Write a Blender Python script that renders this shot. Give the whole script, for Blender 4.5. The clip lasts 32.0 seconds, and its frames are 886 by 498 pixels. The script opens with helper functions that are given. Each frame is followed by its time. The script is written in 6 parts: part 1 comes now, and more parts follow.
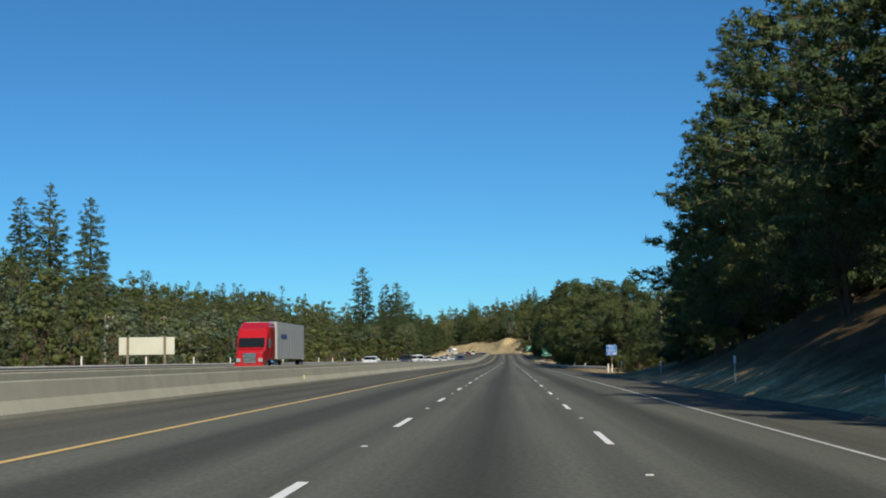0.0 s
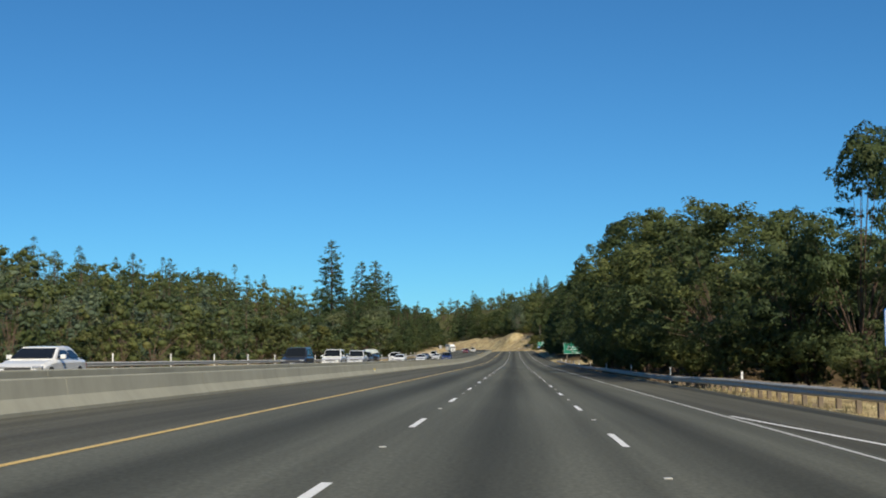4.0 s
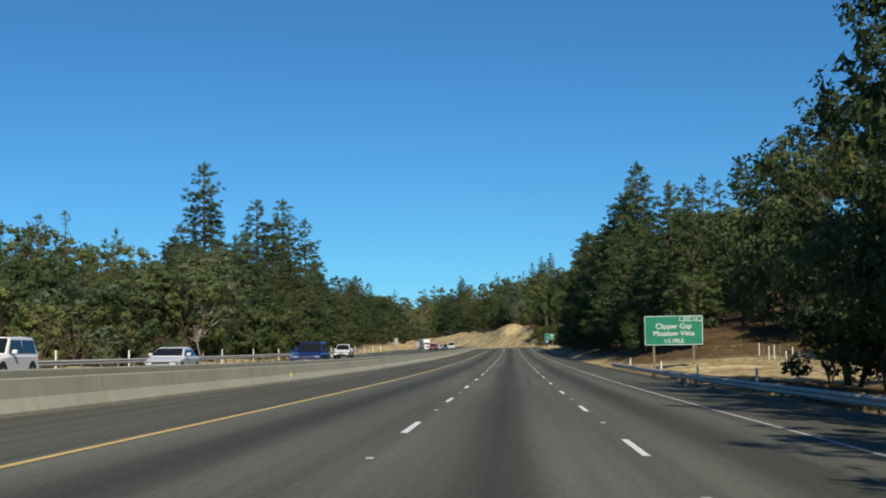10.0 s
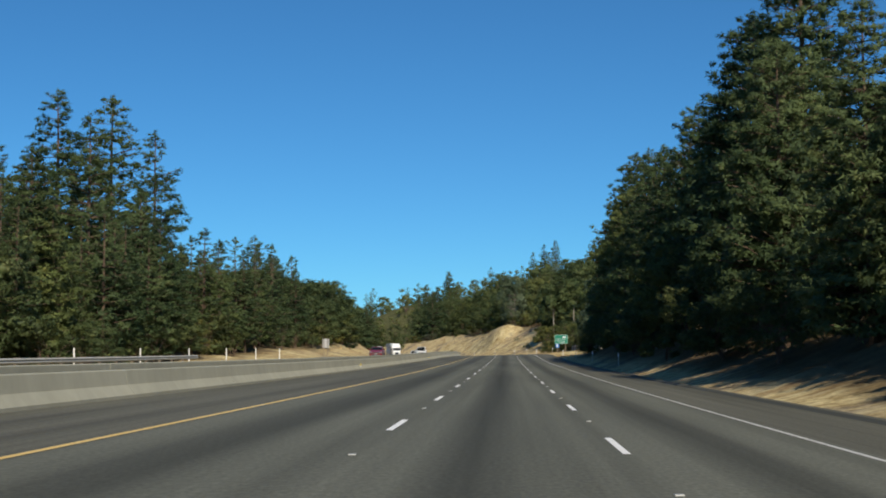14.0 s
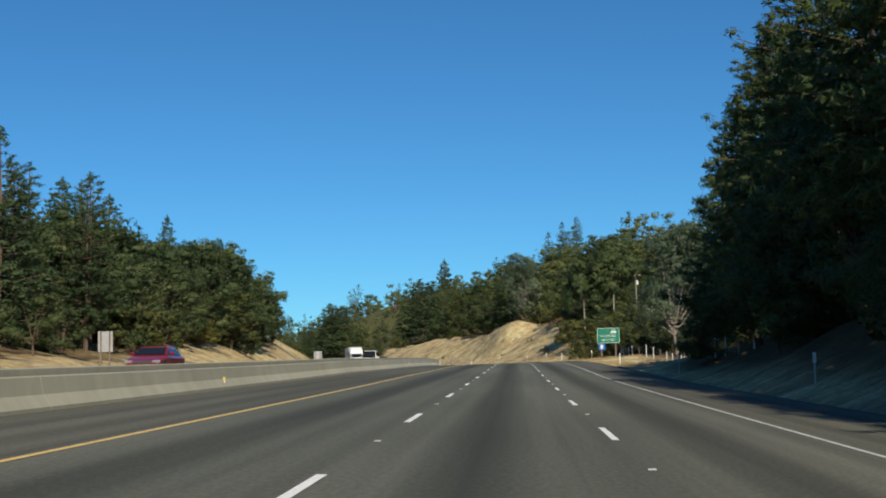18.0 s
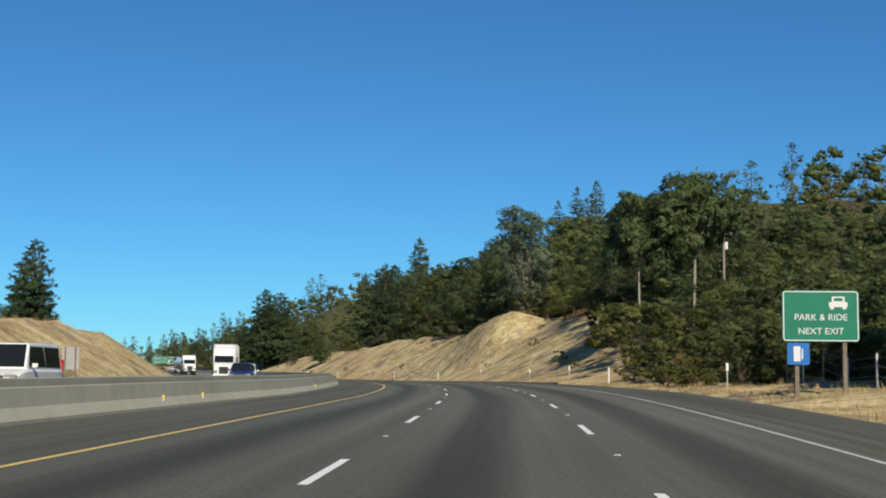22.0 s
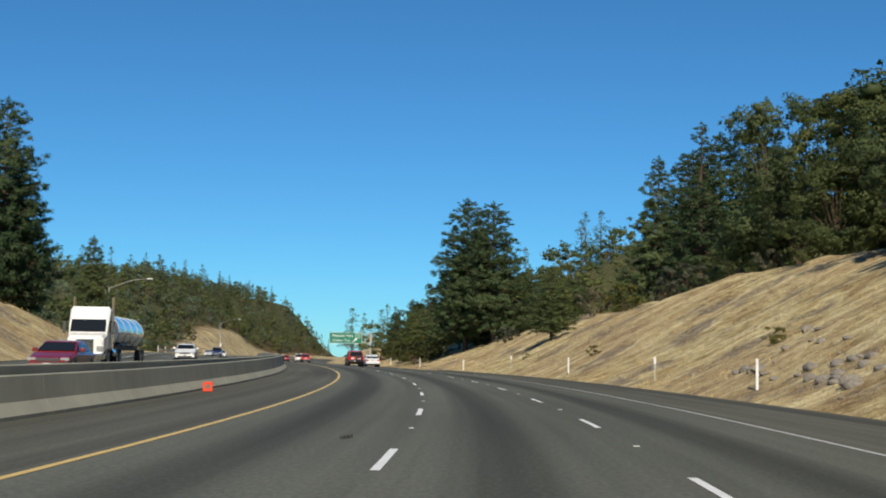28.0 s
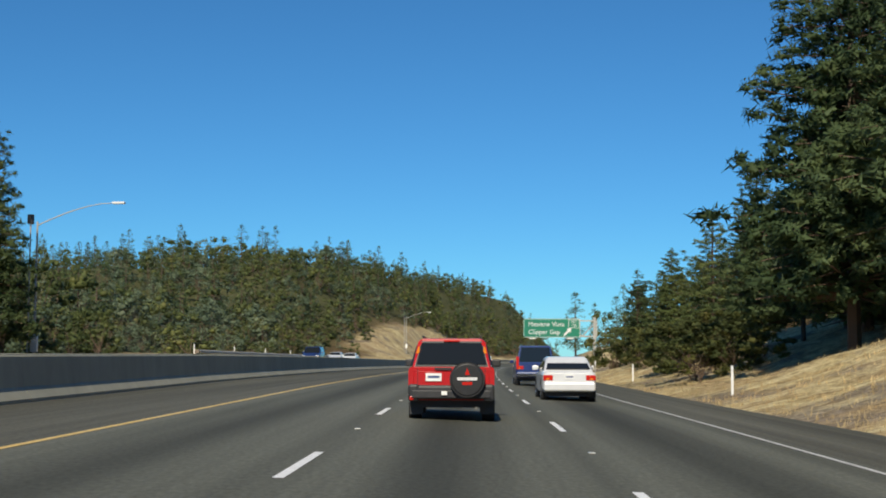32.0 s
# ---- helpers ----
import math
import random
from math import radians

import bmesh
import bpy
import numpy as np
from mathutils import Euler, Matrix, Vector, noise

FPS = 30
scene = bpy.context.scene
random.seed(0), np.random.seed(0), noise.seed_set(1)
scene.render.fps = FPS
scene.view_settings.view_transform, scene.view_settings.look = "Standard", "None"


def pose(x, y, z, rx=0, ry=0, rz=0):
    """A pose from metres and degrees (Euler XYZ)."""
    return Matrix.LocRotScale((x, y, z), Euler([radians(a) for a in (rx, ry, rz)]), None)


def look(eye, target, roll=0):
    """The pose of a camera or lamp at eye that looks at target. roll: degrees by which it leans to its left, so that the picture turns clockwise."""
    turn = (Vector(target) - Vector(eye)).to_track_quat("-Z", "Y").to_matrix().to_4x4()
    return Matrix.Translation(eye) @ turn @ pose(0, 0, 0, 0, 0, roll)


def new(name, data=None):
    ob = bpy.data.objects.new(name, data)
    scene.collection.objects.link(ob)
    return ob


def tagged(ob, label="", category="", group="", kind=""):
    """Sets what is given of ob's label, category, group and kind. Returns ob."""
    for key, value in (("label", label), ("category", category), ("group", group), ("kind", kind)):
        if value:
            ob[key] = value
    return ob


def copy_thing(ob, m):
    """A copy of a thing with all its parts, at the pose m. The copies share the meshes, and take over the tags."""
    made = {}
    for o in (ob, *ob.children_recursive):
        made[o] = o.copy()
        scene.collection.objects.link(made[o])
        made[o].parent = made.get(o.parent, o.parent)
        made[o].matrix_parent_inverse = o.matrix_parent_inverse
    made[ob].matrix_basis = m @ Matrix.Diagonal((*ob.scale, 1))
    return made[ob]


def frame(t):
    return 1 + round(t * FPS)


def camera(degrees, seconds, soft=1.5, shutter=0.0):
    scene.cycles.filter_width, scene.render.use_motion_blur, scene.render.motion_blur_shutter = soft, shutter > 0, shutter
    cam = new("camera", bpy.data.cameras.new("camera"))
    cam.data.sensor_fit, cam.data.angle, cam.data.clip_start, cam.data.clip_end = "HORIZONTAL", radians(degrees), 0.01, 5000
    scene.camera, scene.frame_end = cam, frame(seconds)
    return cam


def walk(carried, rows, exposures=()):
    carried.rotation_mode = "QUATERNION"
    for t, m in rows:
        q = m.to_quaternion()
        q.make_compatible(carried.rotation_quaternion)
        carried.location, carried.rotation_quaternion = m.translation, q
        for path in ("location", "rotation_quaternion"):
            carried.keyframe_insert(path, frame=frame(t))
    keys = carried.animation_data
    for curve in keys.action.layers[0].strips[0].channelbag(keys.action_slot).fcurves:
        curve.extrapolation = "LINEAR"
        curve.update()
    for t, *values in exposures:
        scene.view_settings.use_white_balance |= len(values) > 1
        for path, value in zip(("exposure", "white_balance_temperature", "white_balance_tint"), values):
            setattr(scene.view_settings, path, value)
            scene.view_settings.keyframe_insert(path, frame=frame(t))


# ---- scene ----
cam = camera(36.92, 32.0, soft=1.9)
# seconds, x, y, z, yaw, pitch, roll
ROWS = [
    (0.0, 0.29, 0.00, 1.275, 2.919, 4.683, -0.887),
    (0.5, 0.26, 14.58, 1.289, 2.958, 4.496, -0.723),
    (1.0, 0.19, 29.17, 1.270, 3.009, 4.588, -0.659),
    (1.5, 0.15, 43.76, 1.242, 3.116, 4.572, -0.562),
    (2.0, 0.12, 58.35, 1.216, 3.197, 4.585, -0.553),
    (2.5, 0.04, 72.96, 1.193, 3.234, 4.770, -0.618),
    (3.0, -0.02, 87.57, 1.170, 3.256, 4.583, -0.539),
    (3.5, -0.04, 102.22, 1.147, 3.277, 4.602, -0.535),
    (4.0, -0.13, 116.89, 1.119, 3.249, 4.595, -0.501),
    (4.5, -0.23, 131.60, 1.087, 3.235, 4.609, -0.444),
    (5.0, -0.32, 146.35, 1.050, 3.238, 4.670, -0.370),
    (5.5, -0.43, 161.13, 1.012, 3.243, 4.728, -0.321),
    (6.0, -0.50, 175.94, 0.975, 3.231, 4.571, -0.405),
    (6.5, -0.56, 190.78, 0.946, 3.164, 4.590, -0.561),
    (7.0, -0.62, 205.63, 0.921, 3.153, 4.639, -0.632),
    (7.5, -0.67, 220.50, 0.899, 3.155, 4.596, -0.688),
    (8.0, -0.71, 235.37, 0.876, 3.159, 4.556, -0.747),
    (8.5, -0.74, 250.24, 0.844, 3.067, 4.579, -0.776),
    (9.0, -0.76, 265.12, 0.810, 3.017, 4.645, -0.804),
    (9.5, -0.81, 280.01, 0.793, 3.016, 4.651, -0.850),
    (10.0, -0.78, 294.87, 0.773, 3.095, 4.580, -0.843),
    (10.5, -0.86, 309.68, 0.755, 3.133, 4.676, -0.770),
    (11.0, -0.85, 324.43, 0.742, 3.157, 4.669, -0.826),
    (11.5, -0.93, 339.10, 0.737, 3.144, 4.745, -0.864),
    (12.0, -0.99, 353.71, 0.748, 3.109, 4.757, -0.729),
    (12.5, -1.01, 368.28, 0.780, 3.053, 4.871, -0.588),
    (13.0, -1.02, 382.80, 0.832, 3.026, 4.803, -0.600),
    (13.5, -1.03, 397.28, 0.891, 2.981, 4.931, -0.701),
    (14.0, -1.02, 411.71, 0.960, 2.953, 4.944, -0.631),
    (14.5, -1.03, 426.09, 1.039, 2.971, 5.091, -0.522),
    (15.0, -1.03, 440.43, 1.128, 3.012, 5.127, -0.570),
    (15.5, -1.05, 454.73, 1.223, 3.083, 5.171, -0.635),
    (16.0, -1.09, 469.01, 1.329, 3.186, 5.269, -0.669),
    (16.5, -1.14, 483.27, 1.453, 3.300, 5.368, -0.690),
    (17.0, -1.21, 497.51, 1.593, 3.349, 5.284, -0.782),
    (17.5, -1.30, 511.75, 1.724, 3.366, 5.287, -0.957),
    (18.0, -1.40, 525.99, 1.867, 3.336, 5.252, -1.103),
    (18.5, -1.51, 540.21, 2.016, 3.300, 5.331, -1.121),
    (19.0, -1.59, 554.43, 2.169, 3.284, 5.489, -1.113),
    (19.5, -1.65, 568.64, 2.349, 3.223, 5.429, -1.157),
    (20.0, -1.70, 582.85, 2.534, 3.182, 5.473, -1.067),
    (20.5, -1.74, 597.07, 2.728, 3.156, 5.481, -0.866),
    (21.0, -1.79, 611.30, 2.941, 3.132, 5.678, -0.467),
    (21.5, -1.83, 625.54, 3.170, 3.120, 5.663, 0.038),
    (22.0, -1.88, 639.82, 3.402, 3.220, 5.551, 0.634),
    (22.5, -1.99, 654.15, 3.615, 3.423, 5.414, 1.206),
    (23.0, -2.19, 668.53, 3.801, 4.088, 5.239, 1.804),
    (23.5, -2.55, 682.93, 3.932, 4.960, 5.060, 2.352),
    (24.0, -3.12, 697.35, 4.042, 5.997, 4.905, 2.553),
    (24.5, -3.95, 711.77, 4.123, 7.233, 4.736, 2.596),
    (25.0, -5.11, 726.18, 4.199, 8.675, 4.645, 2.597),
    (25.5, -6.64, 740.57, 4.218, 10.116, 4.543, 2.475),
    (26.0, -8.55, 754.95, 4.227, 11.478, 4.547, 2.345),
    (26.5, -10.81, 769.31, 4.239, 12.796, 4.586, 2.153),
    (27.0, -13.40, 783.64, 4.245, 14.093, 4.646, 1.857),
    (27.5, -16.29, 797.95, 4.238, 15.383, 4.725, 1.417),
    (28.0, -19.48, 812.28, 4.234, 16.590, 4.719, 0.840),
    (28.5, -23.11, 826.70, 4.250, 17.982, 4.615, 0.850),
    (29.0, -27.15, 841.10, 4.271, 19.381, 4.628, 0.994),
    (29.5, -31.54, 855.38, 4.301, 20.676, 4.776, 0.834),
    (30.0, -36.25, 869.52, 4.341, 21.862, 4.820, 0.723),
    (30.5, -41.24, 883.52, 4.381, 23.081, 4.734, 0.748),
    (31.0, -46.52, 897.37, 4.414, 24.360, 4.724, 0.756),
    (31.5, -52.06, 911.06, 4.458, 25.622, 4.701, 0.471),
    (32.0, -57.87, 924.59, 4.488, 26.742, 4.733, 0.197),
]
walk(cam, [(t, pose(x, y, z, 0, 0, yaw) @ pose(0, 0, 0, 90 + pitch) @ pose(0, 0, 0, 0, 0, roll)) for t, x, y, z, yaw, pitch, roll in ROWS],
     exposures=[(0.0, 0.0), (32.0, 0.0)])

# ---- light ----
SUN_AZ, SUN_EL = 162.0, 38.5  # clockwise from +y
world = bpy.data.worlds.new("sky")
scene.world = world
world.use_nodes = True
wn = world.node_tree.nodes
sky = wn.new("ShaderNodeTexSky")
sky.sky_type = "NISHITA"
sky.sun_disc = False
sky.sun_elevation, sky.sun_rotation = radians(SUN_EL), radians(SUN_AZ)
sky.altitude, sky.air_density, sky.dust_density, sky.ozone_density = 1500, 1.0, 0.0, 6.0
wn["Background"].inputs["Strength"].default_value = 0.085
tint = wn.new("ShaderNodeMix")
tint.data_type, tint.blend_type = "RGBA", "MULTIPLY"
tint.inputs[0].default_value, tint.inputs[7].default_value = 1.0, (0.45, 0.94, 1.13, 1)
world.node_tree.links.new(sky.outputs[0], tint.inputs[6])
world.node_tree.links.new(tint.outputs[2], wn["Background"].inputs["Color"])
sun = new("sun", bpy.data.lights.new("sun", "SUN"))
sun.data.energy, sun.data.angle, sun.data.color = 5.0, radians(0.53), (1.0, 0.9, 0.72)
sa, se = radians(SUN_AZ), radians(SUN_EL)
sun.matrix_world = look((0, 0, 60), (-40 * math.sin(sa) * math.cos(se), -40 * math.cos(sa) * math.cos(se), 60 - 40 * math.sin(se)))


# ---- materials ----
def mat(name, rough=0.7, metal=0.0, color=(0.5, 0.5, 0.5), spec=0.5):
    m = bpy.data.materials.new(name)
    m.use_nodes = True
    b = m.node_tree.nodes["Principled BSDF"]
    b.inputs["Base Color"].default_value = (*color, 1)
    b.inputs["Roughness"].default_value = rough
    b.inputs["Metallic"].default_value = metal
    b.inputs["Specular IOR Level"].default_value = spec
    return m


def nd(m, kind, **vals):
    n = m.node_tree.nodes.new(kind)
    for k, v in vals.items():
        n.inputs[k.replace("_", " ")].default_value = v
    return n


def ln(m, a, b):
    m.node_tree.links.new(a, b)


def ramp(m, src, stops):
    r = m.node_tree.nodes.new("ShaderNodeValToRGB")
    while len(r.color_ramp.elements) < len(stops):
        r.color_ramp.elements.new(0.5)
    for e, (p, c) in zip(r.color_ramp.elements, stops):
        e.position, e.color = p, (*c, 1)
    ln(m, src, r.inputs[0])
    return r.outputs[0]


def mixc(m, fac, a, b, how="MIX"):
    n = m.node_tree.nodes.new("ShaderNodeMix")
    n.data_type, n.blend_type = "RGBA", how
    for sock, v in ((0, fac), (6, a), (7, b)):
        if hasattr(v, "is_linked"):
            ln(m, v, n.inputs[sock])
        elif sock == 0:
            n.inputs[sock].default_value = v
        else:
            n.inputs[sock].default_value = (*v, 1)
    return n.outputs[2]


def noise_of(m, scale, detail=4.0, coord="Object", rough=0.55, stretch=None):
    tc = m.node_tree.nodes.new("ShaderNodeTexCoord")
    n = nd(m, "ShaderNodeTexNoise", Scale=scale, Detail=detail, Roughness=rough)
    src = tc.outputs[coord]
    if stretch:
        mp = m.node_tree.nodes.new("ShaderNodeMapping")
        mp.inputs["Scale"].default_value = stretch
        ln(m, src, mp.inputs[0])
        src = mp.outputs[0]
    ln(m, src, n.inputs["Vector"])
    return n.outputs["Fac"]


def bsdf(m):
    return m.node_tree.nodes["Principled BSDF"]


def bump(m, fac, strength=0.3, dist=0.02):
    b = nd(m, "ShaderNodeBump", Strength=strength, Distance=dist)
    ln(m, fac, b.inputs["Height"])
    ln(m, b.outputs[0], bsdf(m).inputs["Normal"])


def worn(name, a, b, scale=2.0, rough=0.7, metal=0.0, fine=30.0, bumpy=0.15, coord="Object"):
    m = mat(name, rough, metal)
    f = noise_of(m, scale, 5, coord)
    c = ramp(m, f, [(0.3, a), (0.7, b)])
    g = noise_of(m, fine, 3, coord)
    c = mixc(m, 0.35, c, ramp(m, g, [(0.3, tuple(v * 0.6 for v in a)), (0.7, tuple(min(1, v * 1.25) for v in b))]))
    ln(m, c, bsdf(m).inputs["Base Color"])
    bump(m, g, bumpy, 0.01)
    return m


def asphalt_mat(name, base, shoulder):
    """Lane asphalt with an oil-dark band down each lane's middle and paler wheel paths; UV x is metres across, y metres along."""
    m = mat(name, 0.85, 0, base, 0.16)
    tc = m.node_tree.nodes.new("ShaderNodeTexCoord")
    sep = m.node_tree.nodes.new("ShaderNodeSeparateXYZ")
    ln(m, tc.outputs["UV"], sep.inputs[0])
    wander = noise_of(m, 1.0, 2, "UV", 0.5, (0.05, 0.012, 1))
    w = nd(m, "ShaderNodeMath")
    w.operation = "MULTIPLY_ADD"
    ln(m, wander, w.inputs[0])
    w.inputs[1].default_value = 0.5
    ln(m, sep.outputs[0], w.inputs[2])
    saw = nd(m, "ShaderNodeMath")
    saw.operation = "PINGPONG"
    ln(m, w.outputs[0], saw.inputs[0])
    saw.inputs[1].default_value = 1.83
    long_noise = noise_of(m, 1.0, 5, "UV", 0.6, (1.6, 0.018, 1))
    fine = noise_of(m, 14.0, 4, "UV", 0.75, (1, 0.45, 1))
    patch = noise_of(m, 0.12, 3, "UV", 0.5, (1, 0.25, 1))

    def g(v):
        return tuple(x * v for x in base)

    def f(v):
        return (v, v, v)

    if shoulder:
        c = ramp(m, long_noise, [(0.3, g(0.85)), (0.7, g(1.12))])
    else:
        # from the lane's middle (0) over the wheel path (about 0.45) to the lane line (1)
        c = ramp(m, scaled(m, saw.outputs[0], 1 / 1.83), [(0.0, g(0.6)), (0.2, g(0.72)), (0.45, g(1.12)), (0.75, g(1.22)), (1.0, g(1.02))])
    c = mixc(m, 1.0, c, ramp(m, long_noise, [(0.25, f(0.74)), (0.5, f(1.0)), (0.75, f(1.22))]), "MULTIPLY")
    c = mixc(m, 1.0, c, ramp(m, fine, [(0.3, f(0.72)), (0.5, f(1.0)), (0.75, f(1.4))]), "MULTIPLY")
    c = mixc(m, 1.0, c, ramp(m, patch, [(0.3, f(0.85)), (0.7, f(1.14))]), "MULTIPLY")
    ln(m, c, bsdf(m).inputs["Base Color"])
    bump(m, fine, 0.3, 0.01)
    return m


def scaled(m, src, k):
    n = nd(m, "ShaderNodeMath")
    n.operation = "MULTIPLY"
    ln(m, src, n.inputs[0])
    n.inputs[1].default_value = k
    return n.outputs[0]


M_ASPH = asphalt_mat("asphalt", (0.092, 0.095, 0.078), False)
M_SHOULDER = asphalt_mat("shoulder_asphalt", (0.094, 0.093, 0.075), True)
M_WHITE = worn("road_paint_white", (0.72, 0.72, 0.7), (0.86, 0.86, 0.84), 3, 0.6)
M_YELLOW = worn("road_paint_yellow", (0.6, 0.4, 0.11), (0.72, 0.52, 0.18), 3, 0.6)
M_EDGE = worn("edge_paint_white", (0.4, 0.4, 0.38), (0.62, 0.62, 0.6), 2, 0.65)
M_MARKER = worn("marker_ceramic", (0.3, 0.3, 0.28), (0.5, 0.5, 0.48), 6, 0.4)


def concrete_mat():
    m = mat("concrete", 0.85)
    a = noise_of(m, 0.25, 5)
    b = noise_of(m, 1.4, 6, "Object", 0.65, (1, 1, 0.5))
    c = ramp(m, a, [(0.3, (0.28, 0.285, 0.22)), (0.7, (0.37, 0.37, 0.29))])
    c = mixc(m, 0.25, c, ramp(m, b, [(0.3, (0.26, 0.245, 0.2)), (0.7, (0.5, 0.47, 0.4))]))
    ln(m, c, bsdf(m).inputs["Base Color"])
    bump(m, b, 0.2, 0.02)
    return m


M_CONC = concrete_mat()
M_GALV = worn("galvanised_steel", (0.34, 0.335, 0.3), (0.5, 0.49, 0.45), 3, 0.6, 0.1)
M_TIMBER = worn("weathered_timber", (0.12, 0.095, 0.07), (0.26, 0.21, 0.16), 4, 0.9)
M_POST = worn("white_plastic_post", (0.7, 0.7, 0.66), (0.82, 0.82, 0.8), 3, 0.6)
M_DARKSTEEL = mat("dark_steel", 0.6, 0.5, (0.08, 0.08, 0.08))
M_GREEN = worn("sign_green", (0.005, 0.16, 0.095), (0.008, 0.20, 0.12), 1.2, 0.45, 0.0, 20, 0.02)
M_BLUE = worn("sign_blue", (0.015, 0.13, 0.42), (0.02, 0.17, 0.5), 1.2, 0.45, 0.0, 20, 0.02)
M_SIGNWHITE = mat("sign_white", 0.5, 0, (0.7, 0.7, 0.7))
M_ALU = worn("bare_aluminium_back", (0.4, 0.4, 0.4), (0.55, 0.55, 0.55), 2, 0.5, 0.6)


def fine_rock(m):
    tc = m.node_tree.nodes.new("ShaderNodeTexCoord")
    v = nd(m, "ShaderNodeTexVoronoi", Scale=3.0)
    ln(m, tc.outputs["Object"], v.inputs["Vector"])
    return v.outputs["Distance"]


def ground_mat():
    """Dry summer grass, bare tan earth on steep cuts, litter brown under the woods and for tree shade on the right
    verge (given by a vertex attribute).
    """
    m = mat("dry_ground", 0.95, 0, (0.4, 0.3, 0.15), 0.1)
    big = noise_of(m, 0.06, 5)
    mid = noise_of(m, 0.55, 6, "Object", 0.6)
    fine = noise_of(m, 6.0, 4, "Object", 0.7, (1, 1, 2.5))
    run = noise_of(m, 1.0, 5, "UV", 0.62, (0.16, 0.75, 1))
    tuft = noise_of(m, 2.2, 4, "Object", 0.65)
    grass = ramp(m, mid, [(0.32, (0.26, 0.175, 0.085)), (0.47, (0.46, 0.36, 0.175)), (0.66, (0.66, 0.56, 0.32))])
    earth = ramp(m, mid, [(0.3, (0.34, 0.235, 0.13)), (0.6, (0.48, 0.37, 0.2)), (0.8, (0.56, 0.46, 0.27))])
    c = mixc(m, ramp(m, big, [(0.42, (0, 0, 0)), (0.6, (1, 1, 1))]), grass, earth)
    c = mixc(m, ramp(m, run, [(0.5, (0, 0, 0)), (0.64, (0.85, 0.85, 0.85))]), c, (0.7, 0.6, 0.35))
    c = mixc(m, ramp(m, run, [(0.3, (0.8, 0.8, 0.8)), (0.43, (0, 0, 0))]), c, (0.25, 0.17, 0.095))
    patch = noise_of(m, 0.17, 6, "Object", 0.6)
    rock = ramp(m, fine_rock(m), [(0.35, (0.12, 0.1, 0.085)), (0.65, (0.26, 0.22, 0.18))])
    c = mixc(m, ramp(m, patch, [(0.53, (0, 0, 0)), (0.62, (0.75, 0.75, 0.75))]), c, rock)
    c = mixc(m, 0.7, c, ramp(m, tuft, [(0.32, (0.55, 0.53, 0.5)), (0.5, (1.0, 1.0, 1.0)), (0.7, (1.2, 1.2, 1.15))]), "MULTIPLY")
    at = m.node_tree.nodes.new("ShaderNodeAttribute")
    at.attribute_name = "soil"
    # leaf litter brown, also used as painted tree shade on the right bank
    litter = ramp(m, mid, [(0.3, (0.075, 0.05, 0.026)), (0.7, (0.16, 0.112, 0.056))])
    sc = m.node_tree.nodes.new("ShaderNodeAttribute")
    sc.attribute_name = "scrub"
    litter = mixc(m, sc.outputs["Fac"], litter, ramp(m, mid, [(0.3, (0.05, 0.06, 0.025)), (0.7, (0.13, 0.125, 0.055))]))
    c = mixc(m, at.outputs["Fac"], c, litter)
    c = mixc(m, 0.65, c, ramp(m, fine, [(0.3, (0.35, 0.33, 0.3)), (0.55, (1.0, 1.0, 1.0)), (0.75, (1.25, 1.25, 1.2))]), "MULTIPLY")
    ln(m, c, bsdf(m).inputs["Base Color"])
    bump(m, fine, 0.6, 0.15)
    return m


M_GROUND = ground_mat()


def leaf_mat(name, dark, light, tint, trans=0.45):
    """Leaves that change colour from clump to clump, a little from leaf to leaf, and from plant to plant."""
    m = mat(name, 0.6, 0, dark, 0.25)
    geo = m.node_tree.nodes.new("ShaderNodeNewGeometry")
    oi = m.node_tree.nodes.new("ShaderNodeObjectInfo")
    pos = nd(m, "ShaderNodeTexNoise", Scale=0.55, Detail=3.0, Roughness=0.6)
    ln(m, geo.outputs["Position"], pos.inputs["Vector"])
    c = ramp(m, pos.outputs[0], [(0.3, dark), (0.55, light), (0.75, tint)])
    leaf = ramp(m, geo.outputs["Random Per Island"], [(0.0, (0.8, 0.82, 0.8)), (0.8, (1.06, 1.06, 1.03)), (1.0, (1.22, 1.16, 1.05))])
    c = mixc(m, 1.0, c, leaf, "MULTIPLY")
    var = ramp(m, oi.outputs["Random"], [(0.0, (0.78, 0.84, 0.8)), (0.5, (1.0, 1.0, 1.0)), (1.0, (1.25, 1.12, 0.9))])
    c = mixc(m, 1.0, c, var, "MULTIPLY")
    grove = nd(m, "ShaderNodeTexNoise", Scale=0.11, Detail=2.0)
    ln(m, geo.outputs["Position"], grove.inputs["Vector"])
    c = mixc(m, 1.0, c, ramp(m, grove.outputs[0], [(0.35, (0.62, 0.68, 0.68)), (0.5, (1.0, 1.0, 1.0)), (0.65, (1.45, 1.34, 1.3))]), "MULTIPLY")
    ln(m, c, bsdf(m).inputs["Base Color"])
    tr = m.node_tree.nodes.new("ShaderNodeBsdfTranslucent")
    ln(m, c, tr.inputs["Color"])
    mx = m.node_tree.nodes.new("ShaderNodeMixShader")
    mx.inputs[0].default_value = trans
    ln(m, bsdf(m).outputs[0], mx.inputs[1])
    ln(m, tr.outputs[0], mx.inputs[2])
    ln(m, mx.outputs[0], m.node_tree.nodes["Material Output"].inputs["Surface"])
    return m


